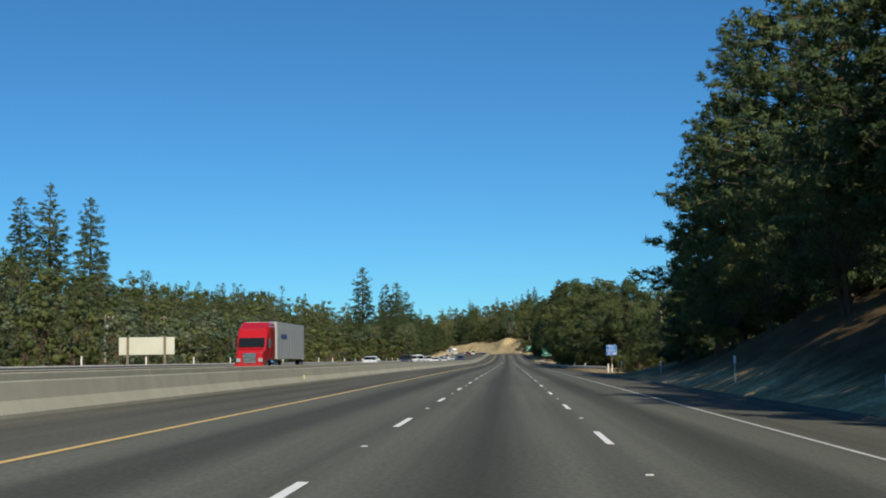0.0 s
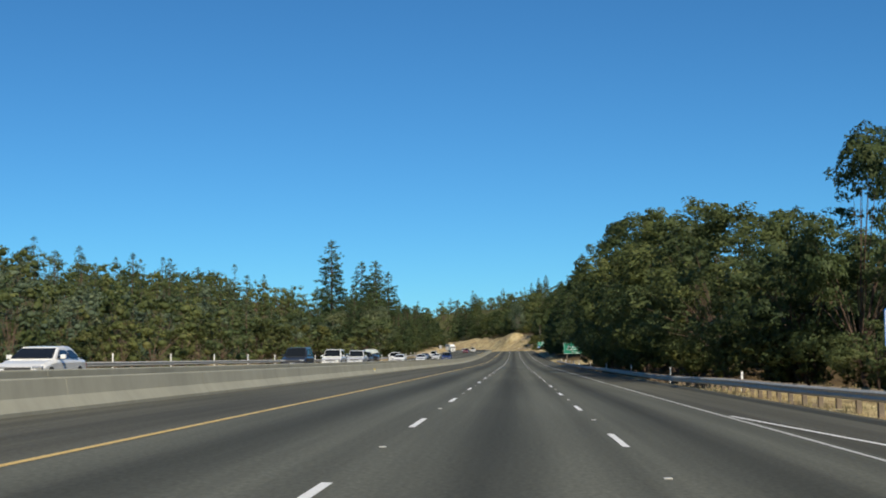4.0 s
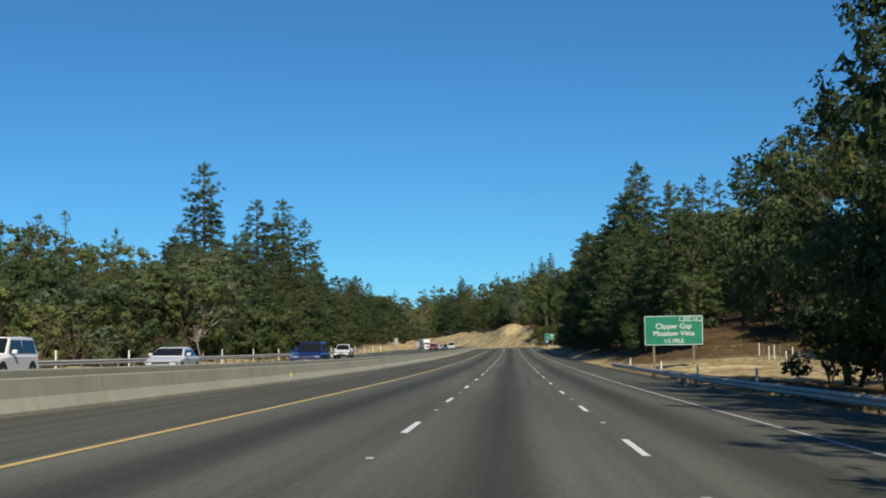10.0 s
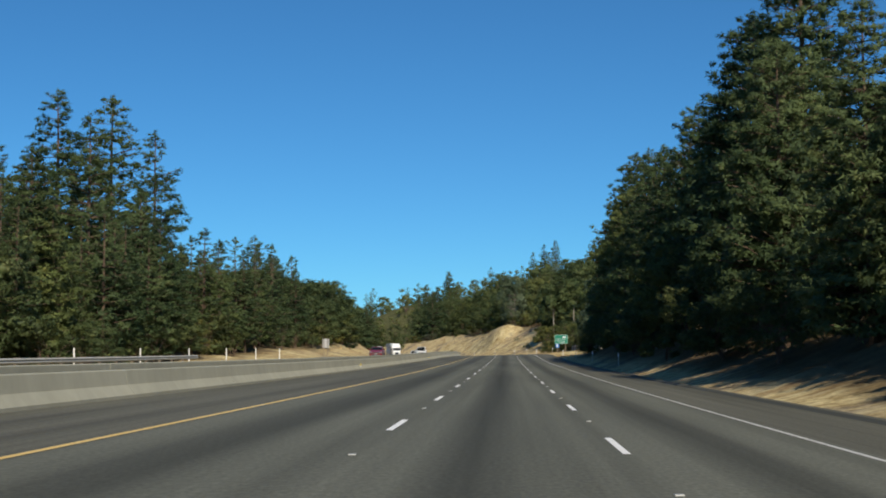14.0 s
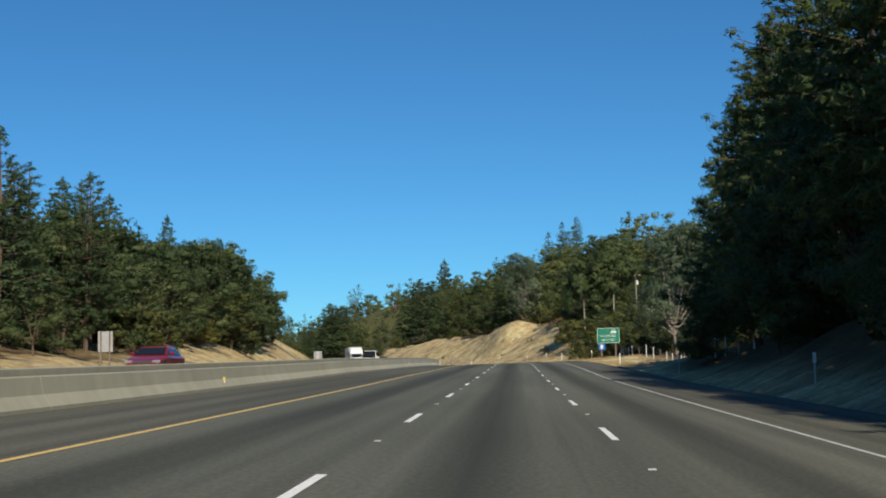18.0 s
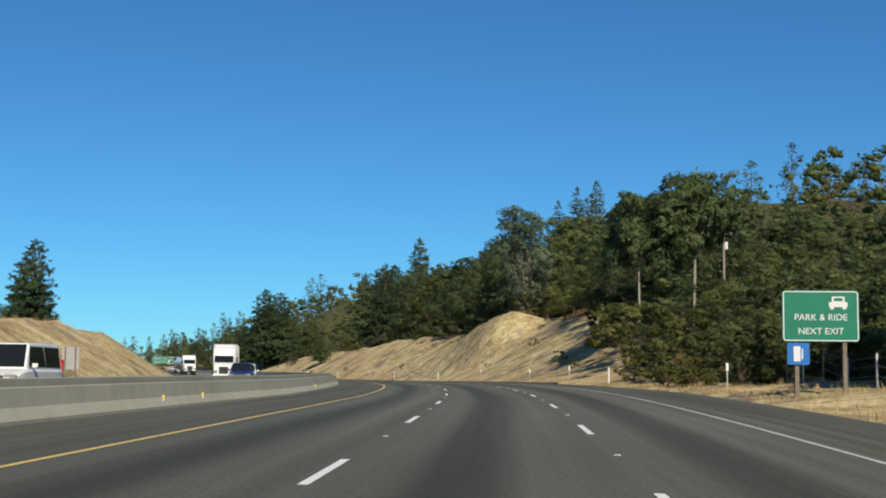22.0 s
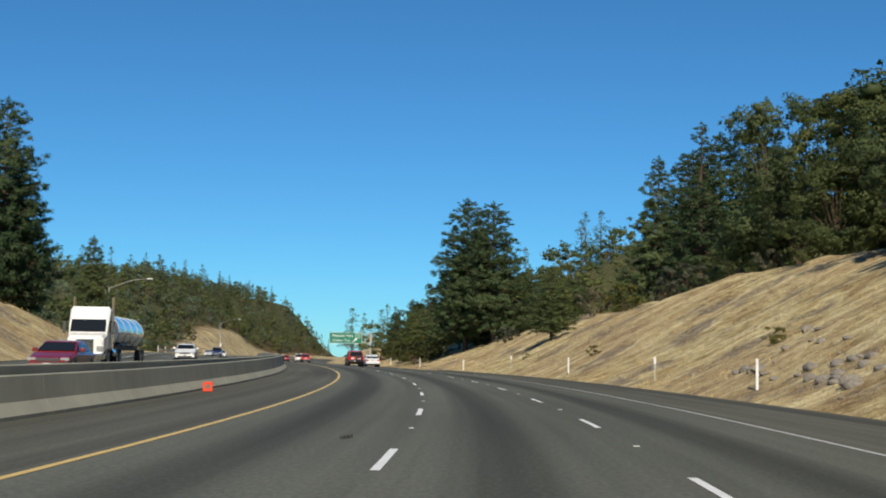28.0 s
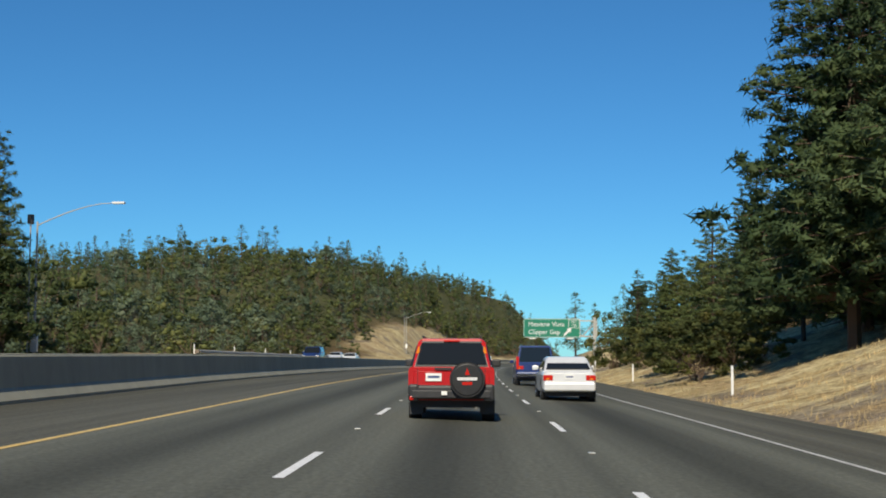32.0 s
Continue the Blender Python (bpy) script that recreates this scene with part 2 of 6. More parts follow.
M_PINE = leaf_mat("pine_needles", (0.062, 0.098, 0.048), (0.108, 0.155, 0.066), (0.16, 0.19, 0.08))
M_OAK = leaf_mat("oak_leaves", (0.07, 0.1, 0.044), (0.126, 0.165, 0.068), (0.18, 0.19, 0.088))
M_GREY = leaf_mat("grey_pine_needles", (0.115, 0.165, 0.105), (0.17, 0.22, 0.14), (0.22, 0.255, 0.17))
M_BRUSH = leaf_mat("brush_leaves", (0.075, 0.095, 0.035), (0.135, 0.155, 0.055), (0.22, 0.205, 0.09))
M_SAGE = leaf_mat("sage_leaves", (0.09, 0.10, 0.07), (0.17, 0.18, 0.13), (0.26, 0.24, 0.17))
M_DRY = leaf_mat("dry_stalks", (0.25, 0.19, 0.095), (0.42, 0.335, 0.18), (0.52, 0.43, 0.26), 0.15)
M_BARK = worn("pine_bark", (0.07, 0.045, 0.03), (0.17, 0.115, 0.08), 3, 0.95, 0, 14, 0.6)
M_PALEBARK = worn("pale_oak_bark", (0.2, 0.17, 0.14), (0.42, 0.37, 0.31), 3, 0.95, 0, 14, 0.5)


# ---- small builders ----
def part(name, bm, material, parent=None, label=""):
    me = bpy.data.meshes.new(name)
    bm.to_mesh(me)
    bm.free()
    me.materials.append(material)
    ob = new(name, me)
    if parent is not None:
        ob.parent = parent
    if label:
        tagged(ob, label)
    return ob


def mesh_part(name, verts, faces, material, parent=None, label="", smooth=False):
    me = bpy.data.meshes.new(name)
    me.from_pydata([tuple(v) for v in verts], [], [tuple(f) for f in faces])
    me.materials.append(material)
    if smooth:
        me.shade_smooth()
    me.update()
    ob = new(name, me)
    if parent is not None:
        ob.parent = parent
    if label:
        tagged(ob, label)
    return ob


def box(bm, x0, y0, z0, x1, y1, z1, bevel=0.0):
    r = bmesh.ops.create_cube(bm, size=1.0)
    for v in r["verts"]:
        v.co = ((x0 + x1) / 2 + v.co.x * (x1 - x0), (y0 + y1) / 2 + v.co.y * (y1 - y0), (z0 + z1) / 2 + v.co.z * (z1 - z0))
    if bevel:
        es = list({e for v in r["verts"] for e in v.link_edges})
        bmesh.ops.bevel(bm, geom=es, offset=bevel, segments=2, affect="EDGES", profile=0.5)
    return bm


def boxbm(*a, bevel=0.0):
    return box(bmesh.new(), *a, bevel=bevel)


def cyl(bm, p, q, r0, r1=None, n=10, caps=True):
    r1 = r0 if r1 is None else r1
    p, q = Vector(p), Vector(q)
    m = Matrix.Translation((p + q) / 2) @ (q - p).to_track_quat("Z", "Y").to_matrix().to_4x4()
    bmesh.ops.create_cone(bm, cap_ends=caps, segments=n, radius1=r0, radius2=r1, depth=(q - p).length, matrix=m)
    return bm


def cylbm(*a, **k):
    return cyl(bmesh.new(), *a, **k)


def empty(name, m, label, category, group="", kind=""):
    e = new(name)
    e.matrix_world = m
    return tagged(e, label, category, group, kind)


# ---- the plan: a road line, arc metres from the first eye ----
LANE, STEP = 3.66, 1.0
ARC = np.arange(-160.0, 1700.5, STEP)


def smooth(a, b, s):
    t = np.clip((np.asarray(s, float) - a) / (b - a), 0, 1)
    return t * t * (3 - 2 * t)


# curvature to the left per km, height, and cross fall to the right, each at (arc, value)
BEND = ((-200, 0.006), (560, 0.004), (600, 0.012), (640, -0.065), (670, 0.611), (700, 1.562), (730, 1.737), (760, 1.653), (800, 1.585), (840, 1.766), (880, 1.721), (920, 1.560), (950, 0.486), (980, -0.202), (1010, -0.304), (1040, -0.212), (1080, -0.064), (1120, -0.002), (1800, 0.016))
RISE = ((-60, -0.00), (0, 0.00), (60, -0.12), (120, -0.21), (180, -0.38), (240, -0.47), (300, -0.58), (360, -0.61), (420, -0.33), (480, 0.08), (540, 0.69), (600, 1.41), (660, 2.42), (720, 2.85), (780, 2.93), (840, 2.90), (900, 3.08), (960, 3.25), (1020, 3.27), (1080, 3.05), (1140, 2.82))
FALL = ((0, 0.0361), (300, 0.0406), (500, 0.0439), (600, 0.0457), (650, 0.0123), (700, -0.0180), (750, -0.0137), (800, -0.0021), (860, 0.0161), (920, 0.0282), (980, 0.0424), (1040, 0.0392))
START_HEADING = 0.001866


BEND = BEND[:-2] + ((1120, -0.25), (1300, -0.5), (1800, -0.5))


def keyed(s, keys):
    return np.interp(s, [k[0] for k in keys], [k[1] for k in keys])


HEAD = np.cumsum(keyed(ARC, BEND)) * STEP / 1000
I0 = int(np.argmin(abs(ARC)))
HEAD = HEAD - HEAD[I0] + START_HEADING
RX, RY = np.cumsum(-np.sin(HEAD)) * STEP, np.cumsum(np.cos(HEAD)) * STEP
RX, RY = RX - RX[I0], RY - RY[I0]
RZ = np.convolve(np.pad(keyed(ARC, RISE), 30, mode="edge"), np.ones(61) / 61, "valid")


def fall(s):
    """Cross fall of the pavement to the right."""
    return keyed(s, FALL)


# rise of the other carriageway to the left
FALL_L = ((0, 0.012), (560, 0.014), (620, 0.012), (660, 0.006), (700, -0.0180), (750, -0.0137), (800, -0.0021), (860, 0.0161), (920, 0.0282), (980, 0.045), (1050, 0.062))


def plane(s, x):
    """Height of the pavements' planes above the road line, either side of the median wall."""
    return np.where(np.asarray(x) > -9.9, -np.asarray(x) * fall(s), 9.9 * fall(s) + (-9.9 - np.asarray(x)) * keyed(s, FALL_L))


def spot(s, x, z=0.0):
    """Places at arc s, x metres right of the middle lane's line and z above the pavement's plane; arrays are fine."""
    h = np.interp(s, ARC, HEAD)
    return np.stack(np.broadcast_arrays(np.interp(s, ARC, RX) + np.cos(h) * x, np.interp(s, ARC, RY) + np.sin(h) * x,
                                        np.interp(s, ARC, RZ) + plane(s, x) + z), -1)


def stand(s, x, z=0.0, turn=0.0, lean=0.0):
    """The pose of a thing that stands at (s, x), its +y along the road."""
    p = spot(s, x, z)
    return pose(*[float(v) for v in p], lean, 0, math.degrees(float(np.interp(s, ARC, HEAD))) + turn)


# cut banks and hills beside the road: (arc, metres)
BANK_R = ((-160, 6.0), (80, 5.5), (108, 2.5), (135, -0.4), (390, -0.6), (420, 0.5), (450, 3.0), (490, 5.0), (600, 5.0), (636, 1.6), (670, 0.5), (722, 0.6), (750, 3.6),
          (790, 7.6), (830, 9.5), (905, 8.5), (975, 5.2), (1035, 4.2), (1100, 4.0), (1700, 5.0))
WIDE_R = ((-160, 14.0), (90, 12.0), (130, 10.0), (410, 14.0), (455, 11.0), (605, 12.0), (680, 20.0), (745, 16.0), (825, 17.0), (905, 18.0), (985, 16.0), (1700, 14.0))
HILL_R = ((-160, 14.0), (140, 14.0), (380, 18.0), (500, 14.0), (660, 8.0), (760, 8.5), (810, 15.0), (870, 26.0), (1080, 28.0), (1250, 14.0), (1700, 10.0))
SCAR_S, SCAR_X = 829.0, 19.0
BANK_L = ((-160, -0.8), (540, -0.6), (600, 1.2), (660, 3.5), (710, 5.5), (880, 6.0), (965, 5.0), (1005, 0.8), (1035, -0.6), (1240, -0.6), (1275, 4.0), (1330, 9.0), (1420, 8.0), (1480, 2.0), (1700, -1.0))
HILL_L = ((-160, 12.0), (280, 15.0), (450, 16.5), (560, 18.5), (640, 19.0), (720, 16.0), (800, 10.0), (980, 8.0), (1040, 6.0), (1120, 2.0), (1700, 2.0))
RIDGE_L = ((1040, 0.0), (1100, 2.0), (1150, 3.5), (1230, 7.5), (1300, 13.5), (1400, 22.5), (1500, 32.0), (1700, 37.0))


def swell(s, x):
    rill = 0.16 * np.sin(s * 0.83 + 1.7 * np.sin(x * 0.31)) + 0.12 * np.sin(s * 1.37 - x * 0.6 + 2.0) * np.cos(x * 0.9 + s * 0.21)
    return rill + 0.35 * np.sin(s * 0.11 + x * 0.07) + 0.3 * np.sin(s * 0.037 - x * 0.13 + 1.3) + 0.18 * np.sin(s * 0.31 + x * 0.23)


def ground_z(s, x):
    """Height of the ground above the road line's own height."""
    s, x = np.broadcast_arrays(np.asarray(s, float), np.asarray(x, float))
    flat = plane(s, x)
    dr, dl = np.clip(x - 8.9, 0, None), np.clip(-26.2 - x, 0, None)
    w = keyed(s, WIDE_R)
    u = np.clip((dr - 0.6) / w, 0, 1)
    bank = keyed(s, BANK_R) * (0.75 * u + 0.25 * u * u * (3 - 2 * u))
    right = -8.9 * fall(s) + bank + keyed(s, HILL_R) * smooth(0, 95 - 30 * smooth(760, 820, s), dr - w - 16 * smooth(912, 950, s) * (1 - smooth(1060, 1110, s))) + swell(s, x) * np.clip(dr / 6, 0, 1)
    scar = smooth(SCAR_S - 8, SCAR_S - 2, s) * (1 - smooth(SCAR_S + 1, SCAR_S + 36, s)) * smooth(SCAR_X - 7, SCAR_X, x) * (1 - smooth(SCAR_X + 0.5, SCAR_X + 9, x))
    right = right + 4.6 * scar
    ul = np.clip((dl - 1.0) / 10, 0, 1)
    left = plane(s, -26.2) + keyed(s, BANK_L) * ul + keyed(s, RIDGE_L) * smooth(5, 52, dl) + keyed(s, HILL_L) * smooth(12, 92, dl) + swell(s, x) * np.clip(dl / 6, 0, 1)
    out = np.where(x > 8.9, right, np.where(x < -26.2, left, flat - 0.12))
    far = smooth(330, 560, np.abs(x))
    return out * (1 - far) + far * (-6.0)


def on_ground(s, x, sink=0.0, turn=0.0):
    h = float(np.interp(s, ARC, HEAD))
    return pose(float(np.interp(s, ARC, RX)) + math.cos(h) * x, float(np.interp(s, ARC, RY)) + math.sin(h) * x,
                float(np.interp(s, ARC, RZ)) + float(ground_z(s, x)) - sink, 0, 0, turn)


def strip(name, s0, s1, xs, material, lift=0.0, step=4.0, label="", parent=None, thick=0.0):
    """A ribbon of pavement or paint along the road, with UVs in metres."""
    n = max(2, int((s1 - s0) / step) + 1)
    ss = np.linspace(s0, s1, n)
    xs = np.asarray(xs, float)
    v = spot(ss[:, None], xs[None, :], lift).reshape(-1, 3)
    k = len(xs)
    f = [(i * k + j, i * k + j + 1, (i + 1) * k + j + 1, (i + 1) * k + j) for i in range(n - 1) for j in range(k - 1)]
    uv = np.stack(np.broadcast_arrays(xs[None, :], ss[:, None]), -1).reshape(-1, 2)
    ob = mesh_part(name, v, f, material, parent, label)
    lay = ob.data.uv_layers.new(name="UVMap")
    li = np.empty(len(ob.data.loops), int)
    ob.data.loops.foreach_get("vertex_index", li)
    lay.data.foreach_set("uv", uv[li].ravel())
    return ob


# ---- ground ----
cols = np.concatenate([[-640, -520, -430, -360], np.arange(-320, -70, 14), np.arange(-70, -26.2, 3.0), [-26.2, -25.6], [-10, 8.3], [8.9], np.arange(9.4, 40, 1.1), np.arange(42, 80, 5), np.arange(84, 330, 14), [360, 430, 520, 640]])
gs = np.arange(-160, 1700, 2.5)
G = np.stack(np.broadcast_arrays(gs[:, None], cols[None, :]), -1)
hd = np.interp(G[..., 0], ARC, HEAD)
gv = np.stack([np.interp(G[..., 0], ARC, RX) + np.cos(hd) * G[..., 1], np.interp(G[..., 0], ARC, RY) + np.sin(hd) * G[..., 1],
               np.interp(G[..., 0], ARC, RZ) + ground_z(G[..., 0], G[..., 1])], -1)
nc = len(cols)
gf = [(i * nc + j, i * nc + j + 1, (i + 1) * nc + j + 1, (i + 1) * nc + j) for i in range(len(gs) - 1) for j in range(nc - 1)]
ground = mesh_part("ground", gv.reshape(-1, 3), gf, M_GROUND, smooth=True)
tagged(ground, "dry golden grass and bare tan earth on roadside banks", "ground", "", "structure")


def soil_shade_of(s, x):
    """How far leaf litter covers the dry grass; on the right verge its dark brown also paints in tree shade."""
    # dark brown drawn closer to the pavement, standing in for the roadside trees' shade
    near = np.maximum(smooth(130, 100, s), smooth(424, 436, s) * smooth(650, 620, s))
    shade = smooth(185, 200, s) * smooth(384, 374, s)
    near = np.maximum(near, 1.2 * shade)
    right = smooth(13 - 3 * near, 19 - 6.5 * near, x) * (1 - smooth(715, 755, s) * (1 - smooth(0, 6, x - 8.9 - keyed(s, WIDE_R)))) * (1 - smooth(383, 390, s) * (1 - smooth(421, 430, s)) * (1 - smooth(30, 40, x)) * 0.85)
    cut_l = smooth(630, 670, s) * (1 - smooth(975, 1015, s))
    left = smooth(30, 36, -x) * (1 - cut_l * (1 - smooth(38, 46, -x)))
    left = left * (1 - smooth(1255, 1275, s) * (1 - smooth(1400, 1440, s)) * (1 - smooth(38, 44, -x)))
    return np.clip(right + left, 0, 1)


lay = ground.data.uv_layers.new(name="UVMap")
li = np.empty(len(ground.data.loops), int)
ground.data.loops.foreach_get("vertex_index", li)
lay.data.foreach_set("uv", G[..., ::-1].reshape(-1, 2)[li].ravel())
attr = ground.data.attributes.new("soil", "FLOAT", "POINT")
attr.data.foreach_set("value", soil_shade_of(G[..., 0], G[..., 1]).ravel().astype(np.float32))
attr = ground.data.attributes.new("scrub", "FLOAT", "POINT")
attr.data.foreach_set("value", smooth(38, 52, np.abs(G[..., 1])).ravel().astype(np.float32))
far_bm = bmesh.new()
bmesh.ops.create_circle(far_bm, cap_ends=True, segments=64, radius=4200, matrix=Matrix.Translation((0, 700, -7)))
tagged(part("ground", far_bm, M_GROUND), "flat dry land reaching to the horizon", "ground", "", "structure")

# ---- pavement ----
road = strip("road", -120, 1500, np.concatenate([[-5.7], np.arange(-5, 5.2, 1.0), [5.7]]), M_ASPH)
tagged(road, "dark grey asphalt freeway lanes, worn and oil-streaked", "road", "", "structure")
for nm, xs in (("road", (-8.95, -8, -7, -6, -5.7)), ("road", (5.7, 6.4, 7.2, 8.0, 8.9))):
    tagged(strip(nm, -120, 1500, xs, M_SHOULDER), "brownish grey asphalt shoulder beside the lanes", "shoulder", "", "structure")
opp = strip("road", -120, 1500, np.linspace(-26.2, -9.9, 19), M_ASPH)
tagged(opp, "grey asphalt carriageway for oncoming traffic", "road", "", "structure")
strip("edge_line", -120, 1500, (-5.55, -5.43), M_YELLOW, 0.006, parent=road, label="solid yellow left edge line")
strip("edge_line", -120, 1500, (5.44, 5.54), M_EDGE, 0.006, parent=road, label="solid white right edge line")
strip("edge_line", -120, 1500, (-23.2, -23.07), M_WHITE, 0.006, parent=opp, label="solid white edge line")
strip("edge_line", -120, 1500, (-12.0, -11.85), M_YELLOW, 0.006, parent=opp, label="solid yellow edge line")
CYCLE, PHASE_R, PHASE_L = 14.63, 8.07, 11.71
for k in range(-6, 90):
    for x, ph in ((-1.83, PHASE_L), (1.83, PHASE_R)):
        s = ph + k * CYCLE
        if -60 < s < 1250:
            strip("lane_dash", s - 1.83, s + 1.83, (x - 0.06, x + 0.06), M_WHITE, 0.007, 1.8, parent=road)
            p = spot(s + CYCLE / 2, x)
            bm = boxbm(-0.05, -0.05, 0.0, 0.05, 0.05, 0.018, bevel=0.006)
            o = part("lane_marker", bm, M_MARKER, road)
            o.matrix_world = stand(s + CYCLE / 2, x + 0.02)
for k in range(-8, 88):
    for x in (-15.6, -19.3):
        s = 5.0 + k * CYCLE
        strip("lane_dash", s - 1.83, s + 1.83, (x - 0.06, x + 0.06), M_WHITE, 0.007, 1.8, parent=opp)

# ---- median barrier ----
NEAR_TOP = ((-200, 0.67), (640, 0.67), (720, 0.76), (850, 0.8), (900, 0.95), (1500, 0.95))
BACK_TOP = ((-200, 0.81), (620, 0.81), (720, 0.93), (840, 0.97), (1500, 0.97))


def profile(s):
    """Two back-to-back concrete walls with an open slot between them; the back one stands higher."""
    a, b = float(keyed(s, NEAR_TOP)), float(keyed(s, BACK_TOP))
    return ((-8.95, 0.0), (-8.95, 0.075), (-9.12, 0.31), (-9.18, a - 0.02), (-9.195, a), (-9.32, a), (-9.33, a - 0.02), (-9.33, 0.35), (-9.56, 0.35), (-9.56, b - 0.02), (-9.57, b), (-9.74, b), (-9.755, b - 0.02), (-9.81, 0.33), (-9.99, 0.075), (-9.99, 0.0))


barrier = empty("median_barrier", Matrix(), "long grey double concrete median barrier with sloped foot, stained", "barrier", "", "structure")
SEC = 12.0
for k in range(-10, 118):
    s0, s1 = k * SEC, (k + 1) * SEC - 0.02
    ss = np.linspace(s0, s1, 4)
    pr = [profile(s) for s in ss]
    n_p = len(pr[0])
    v = np.concatenate([np.stack([spot(s, *pr[j][a]) for j, s in enumerate(ss)]) for a in range(n_p)])
    f = [(a * 4 + j, a * 4 + j + 1, (a + 1) * 4 + j + 1, (a + 1) * 4 + j) for a in range(n_p - 1) for j in range(3)]
    f += [tuple(a * 4 for a in range(n_p))[::-1], tuple(a * 4 + 3 for a in range(n_p))]
    mesh_part("barrier_section", v, f, M_CONC, barrier)

# ---- trees ----
RNG = np.random.default_rng(7)


def unit(v):
    return v / (np.linalg.norm(v, axis=1, keepdims=True) + 1e-9)


def tufts(centres, size, rng, per=3, flat=0.5, aim=None, spread=0.55, out=None, rag=0.5):
    """Small pointed leaf blades round each centre, laid like shingles over the clump's own roundness: verts, faces and soft normals."""
    n = len(centres) * per
    c = np.repeat(centres, per, 0) + rng.normal(0, 1, (n, 3)) * np.repeat(np.broadcast_to(size, (len(centres), 1)), per, 0) * spread
    o = unit(np.repeat(out, per, 0) + rng.normal(0, 0.2, (n, 3)))
    lean = unit(o + rng.normal(0, rag, (n, 3)))
    a = rng.normal(0, 1, (n, 3)) if aim is None else unit(np.repeat(aim, per, 0)) * 1.3 + rng.normal(0, 0.6, (n, 3))
    a = unit(a - lean * np.sum(a * lean, axis=1, keepdims=True))
    b = np.cross(lean, a)
    sz = np.repeat(np.broadcast_to(size, (len(centres), 1)), per, 0) * rng.uniform(0.6, 1.35, (n, 1))
    v = np.stack([c - a * sz * 0.7 - b * sz * flat, c - a * sz * 0.7 + b * sz * flat, c + a * sz], 1)
    face = np.cross(v[:, 1] - v[:, 0], v[:, 2] - v[:, 0])
    bad = np.sum(face * o, axis=1) < 0
    v[bad] = v[bad][:, ::-1]
    return v.reshape(-1, 3), np.arange(n)[:, None] * 3 + np.array([0, 1, 2]), np.repeat(o, 3, 0)


ICO_V = unit(np.array([(x, y * 1.618, 0) for x in (-1, 1) for y in (-1, 1)] + [(0, x, y * 1.618) for x in (-1, 1) for y in (-1, 1)] + [(x * 1.618, 0, y) for x in (-1, 1) for y in (-1, 1)], float))
ICO_F = [f for f in ((i, j, k) for i in range(12) for j in range(i) for k in range(j)) if all(np.linalg.norm(ICO_V[p] - ICO_V[q]) < 1.1 for p, q in ((f[0], f[1]), (f[1], f[2]), (f[0], f[2])))]
ICO_F = np.array([f if np.dot(np.cross(ICO_V[f[1]] - ICO_V[f[0]], ICO_V[f[2]] - ICO_V[f[0]]), ICO_V[f[0]]) > 0 else f[::-1] for f in ICO_F])


def with_cores(leaves, centres, radii, squash=0.8):
    """The close inner twigs of each clump, a faceted dense heart under its leaves."""
    v, f, n = leaves
    c = np.asarray(centres)[:, None, :] + ICO_V[None] * np.asarray(radii)[:, None, None] * np.array([1, 1, squash])
    k = len(centres)
    fi = (np.arange(k)[:, None, None] * 12 + ICO_F[None]).reshape(-1, 3) + len(v)
    return np.concatenate([v, c.reshape(-1, 3)]), np.concatenate([f, fi]), np.concatenate([n, np.tile(ICO_V, (k, 1))])


def limb_rods(segs, n=5):
    """Tapered rods from (p, q, r0, r1)."""
    vs, fs = [], []
    for p, q, r0, r1 in segs:
        p, q = np.asarray(p, float), np.asarray(q, float)
        d = (q - p) / (np.linalg.norm(q - p) + 1e-9)
        u = np.cross(d, (0.3, 0.9, 0.31))
        u /= np.linalg.norm(u)
        w = np.cross(d, u)
        o = len(vs) * 1
        base = sum(len(x) for x in vs)
        ang = np.arange(n) / n * 2 * np.pi
        ring = np.cos(ang)[:, None] * u + np.sin(ang)[:, None] * w
        vs.append(np.concatenate([p + ring * r0, q + ring * r1]))
        fs += [(base + k, base + (k + 1) % n, base + n + (k + 1) % n, base + n + k) for k in range(n)]
    return np.concatenate(vs), fs


def trunk_line(h, r, rng, bend=0.02, steps=7):
    pts, x, y = [], 0.0, 0.0
    for k in range(steps + 1):
        pts.append((x, y, 0.975 * h * k / steps - 0.4 * (k == 0)))
        x += rng.normal(0, bend * h / steps)
        y += rng.normal(0, bend * h / steps)
    return [(pts[k], pts[k + 1], r * (1 - 0.9 * k / steps) * (1.35 if k == 0 else 1), r * (1 - 0.9 * (k + 1) / steps)) for k in range(steps)], np.array(pts)


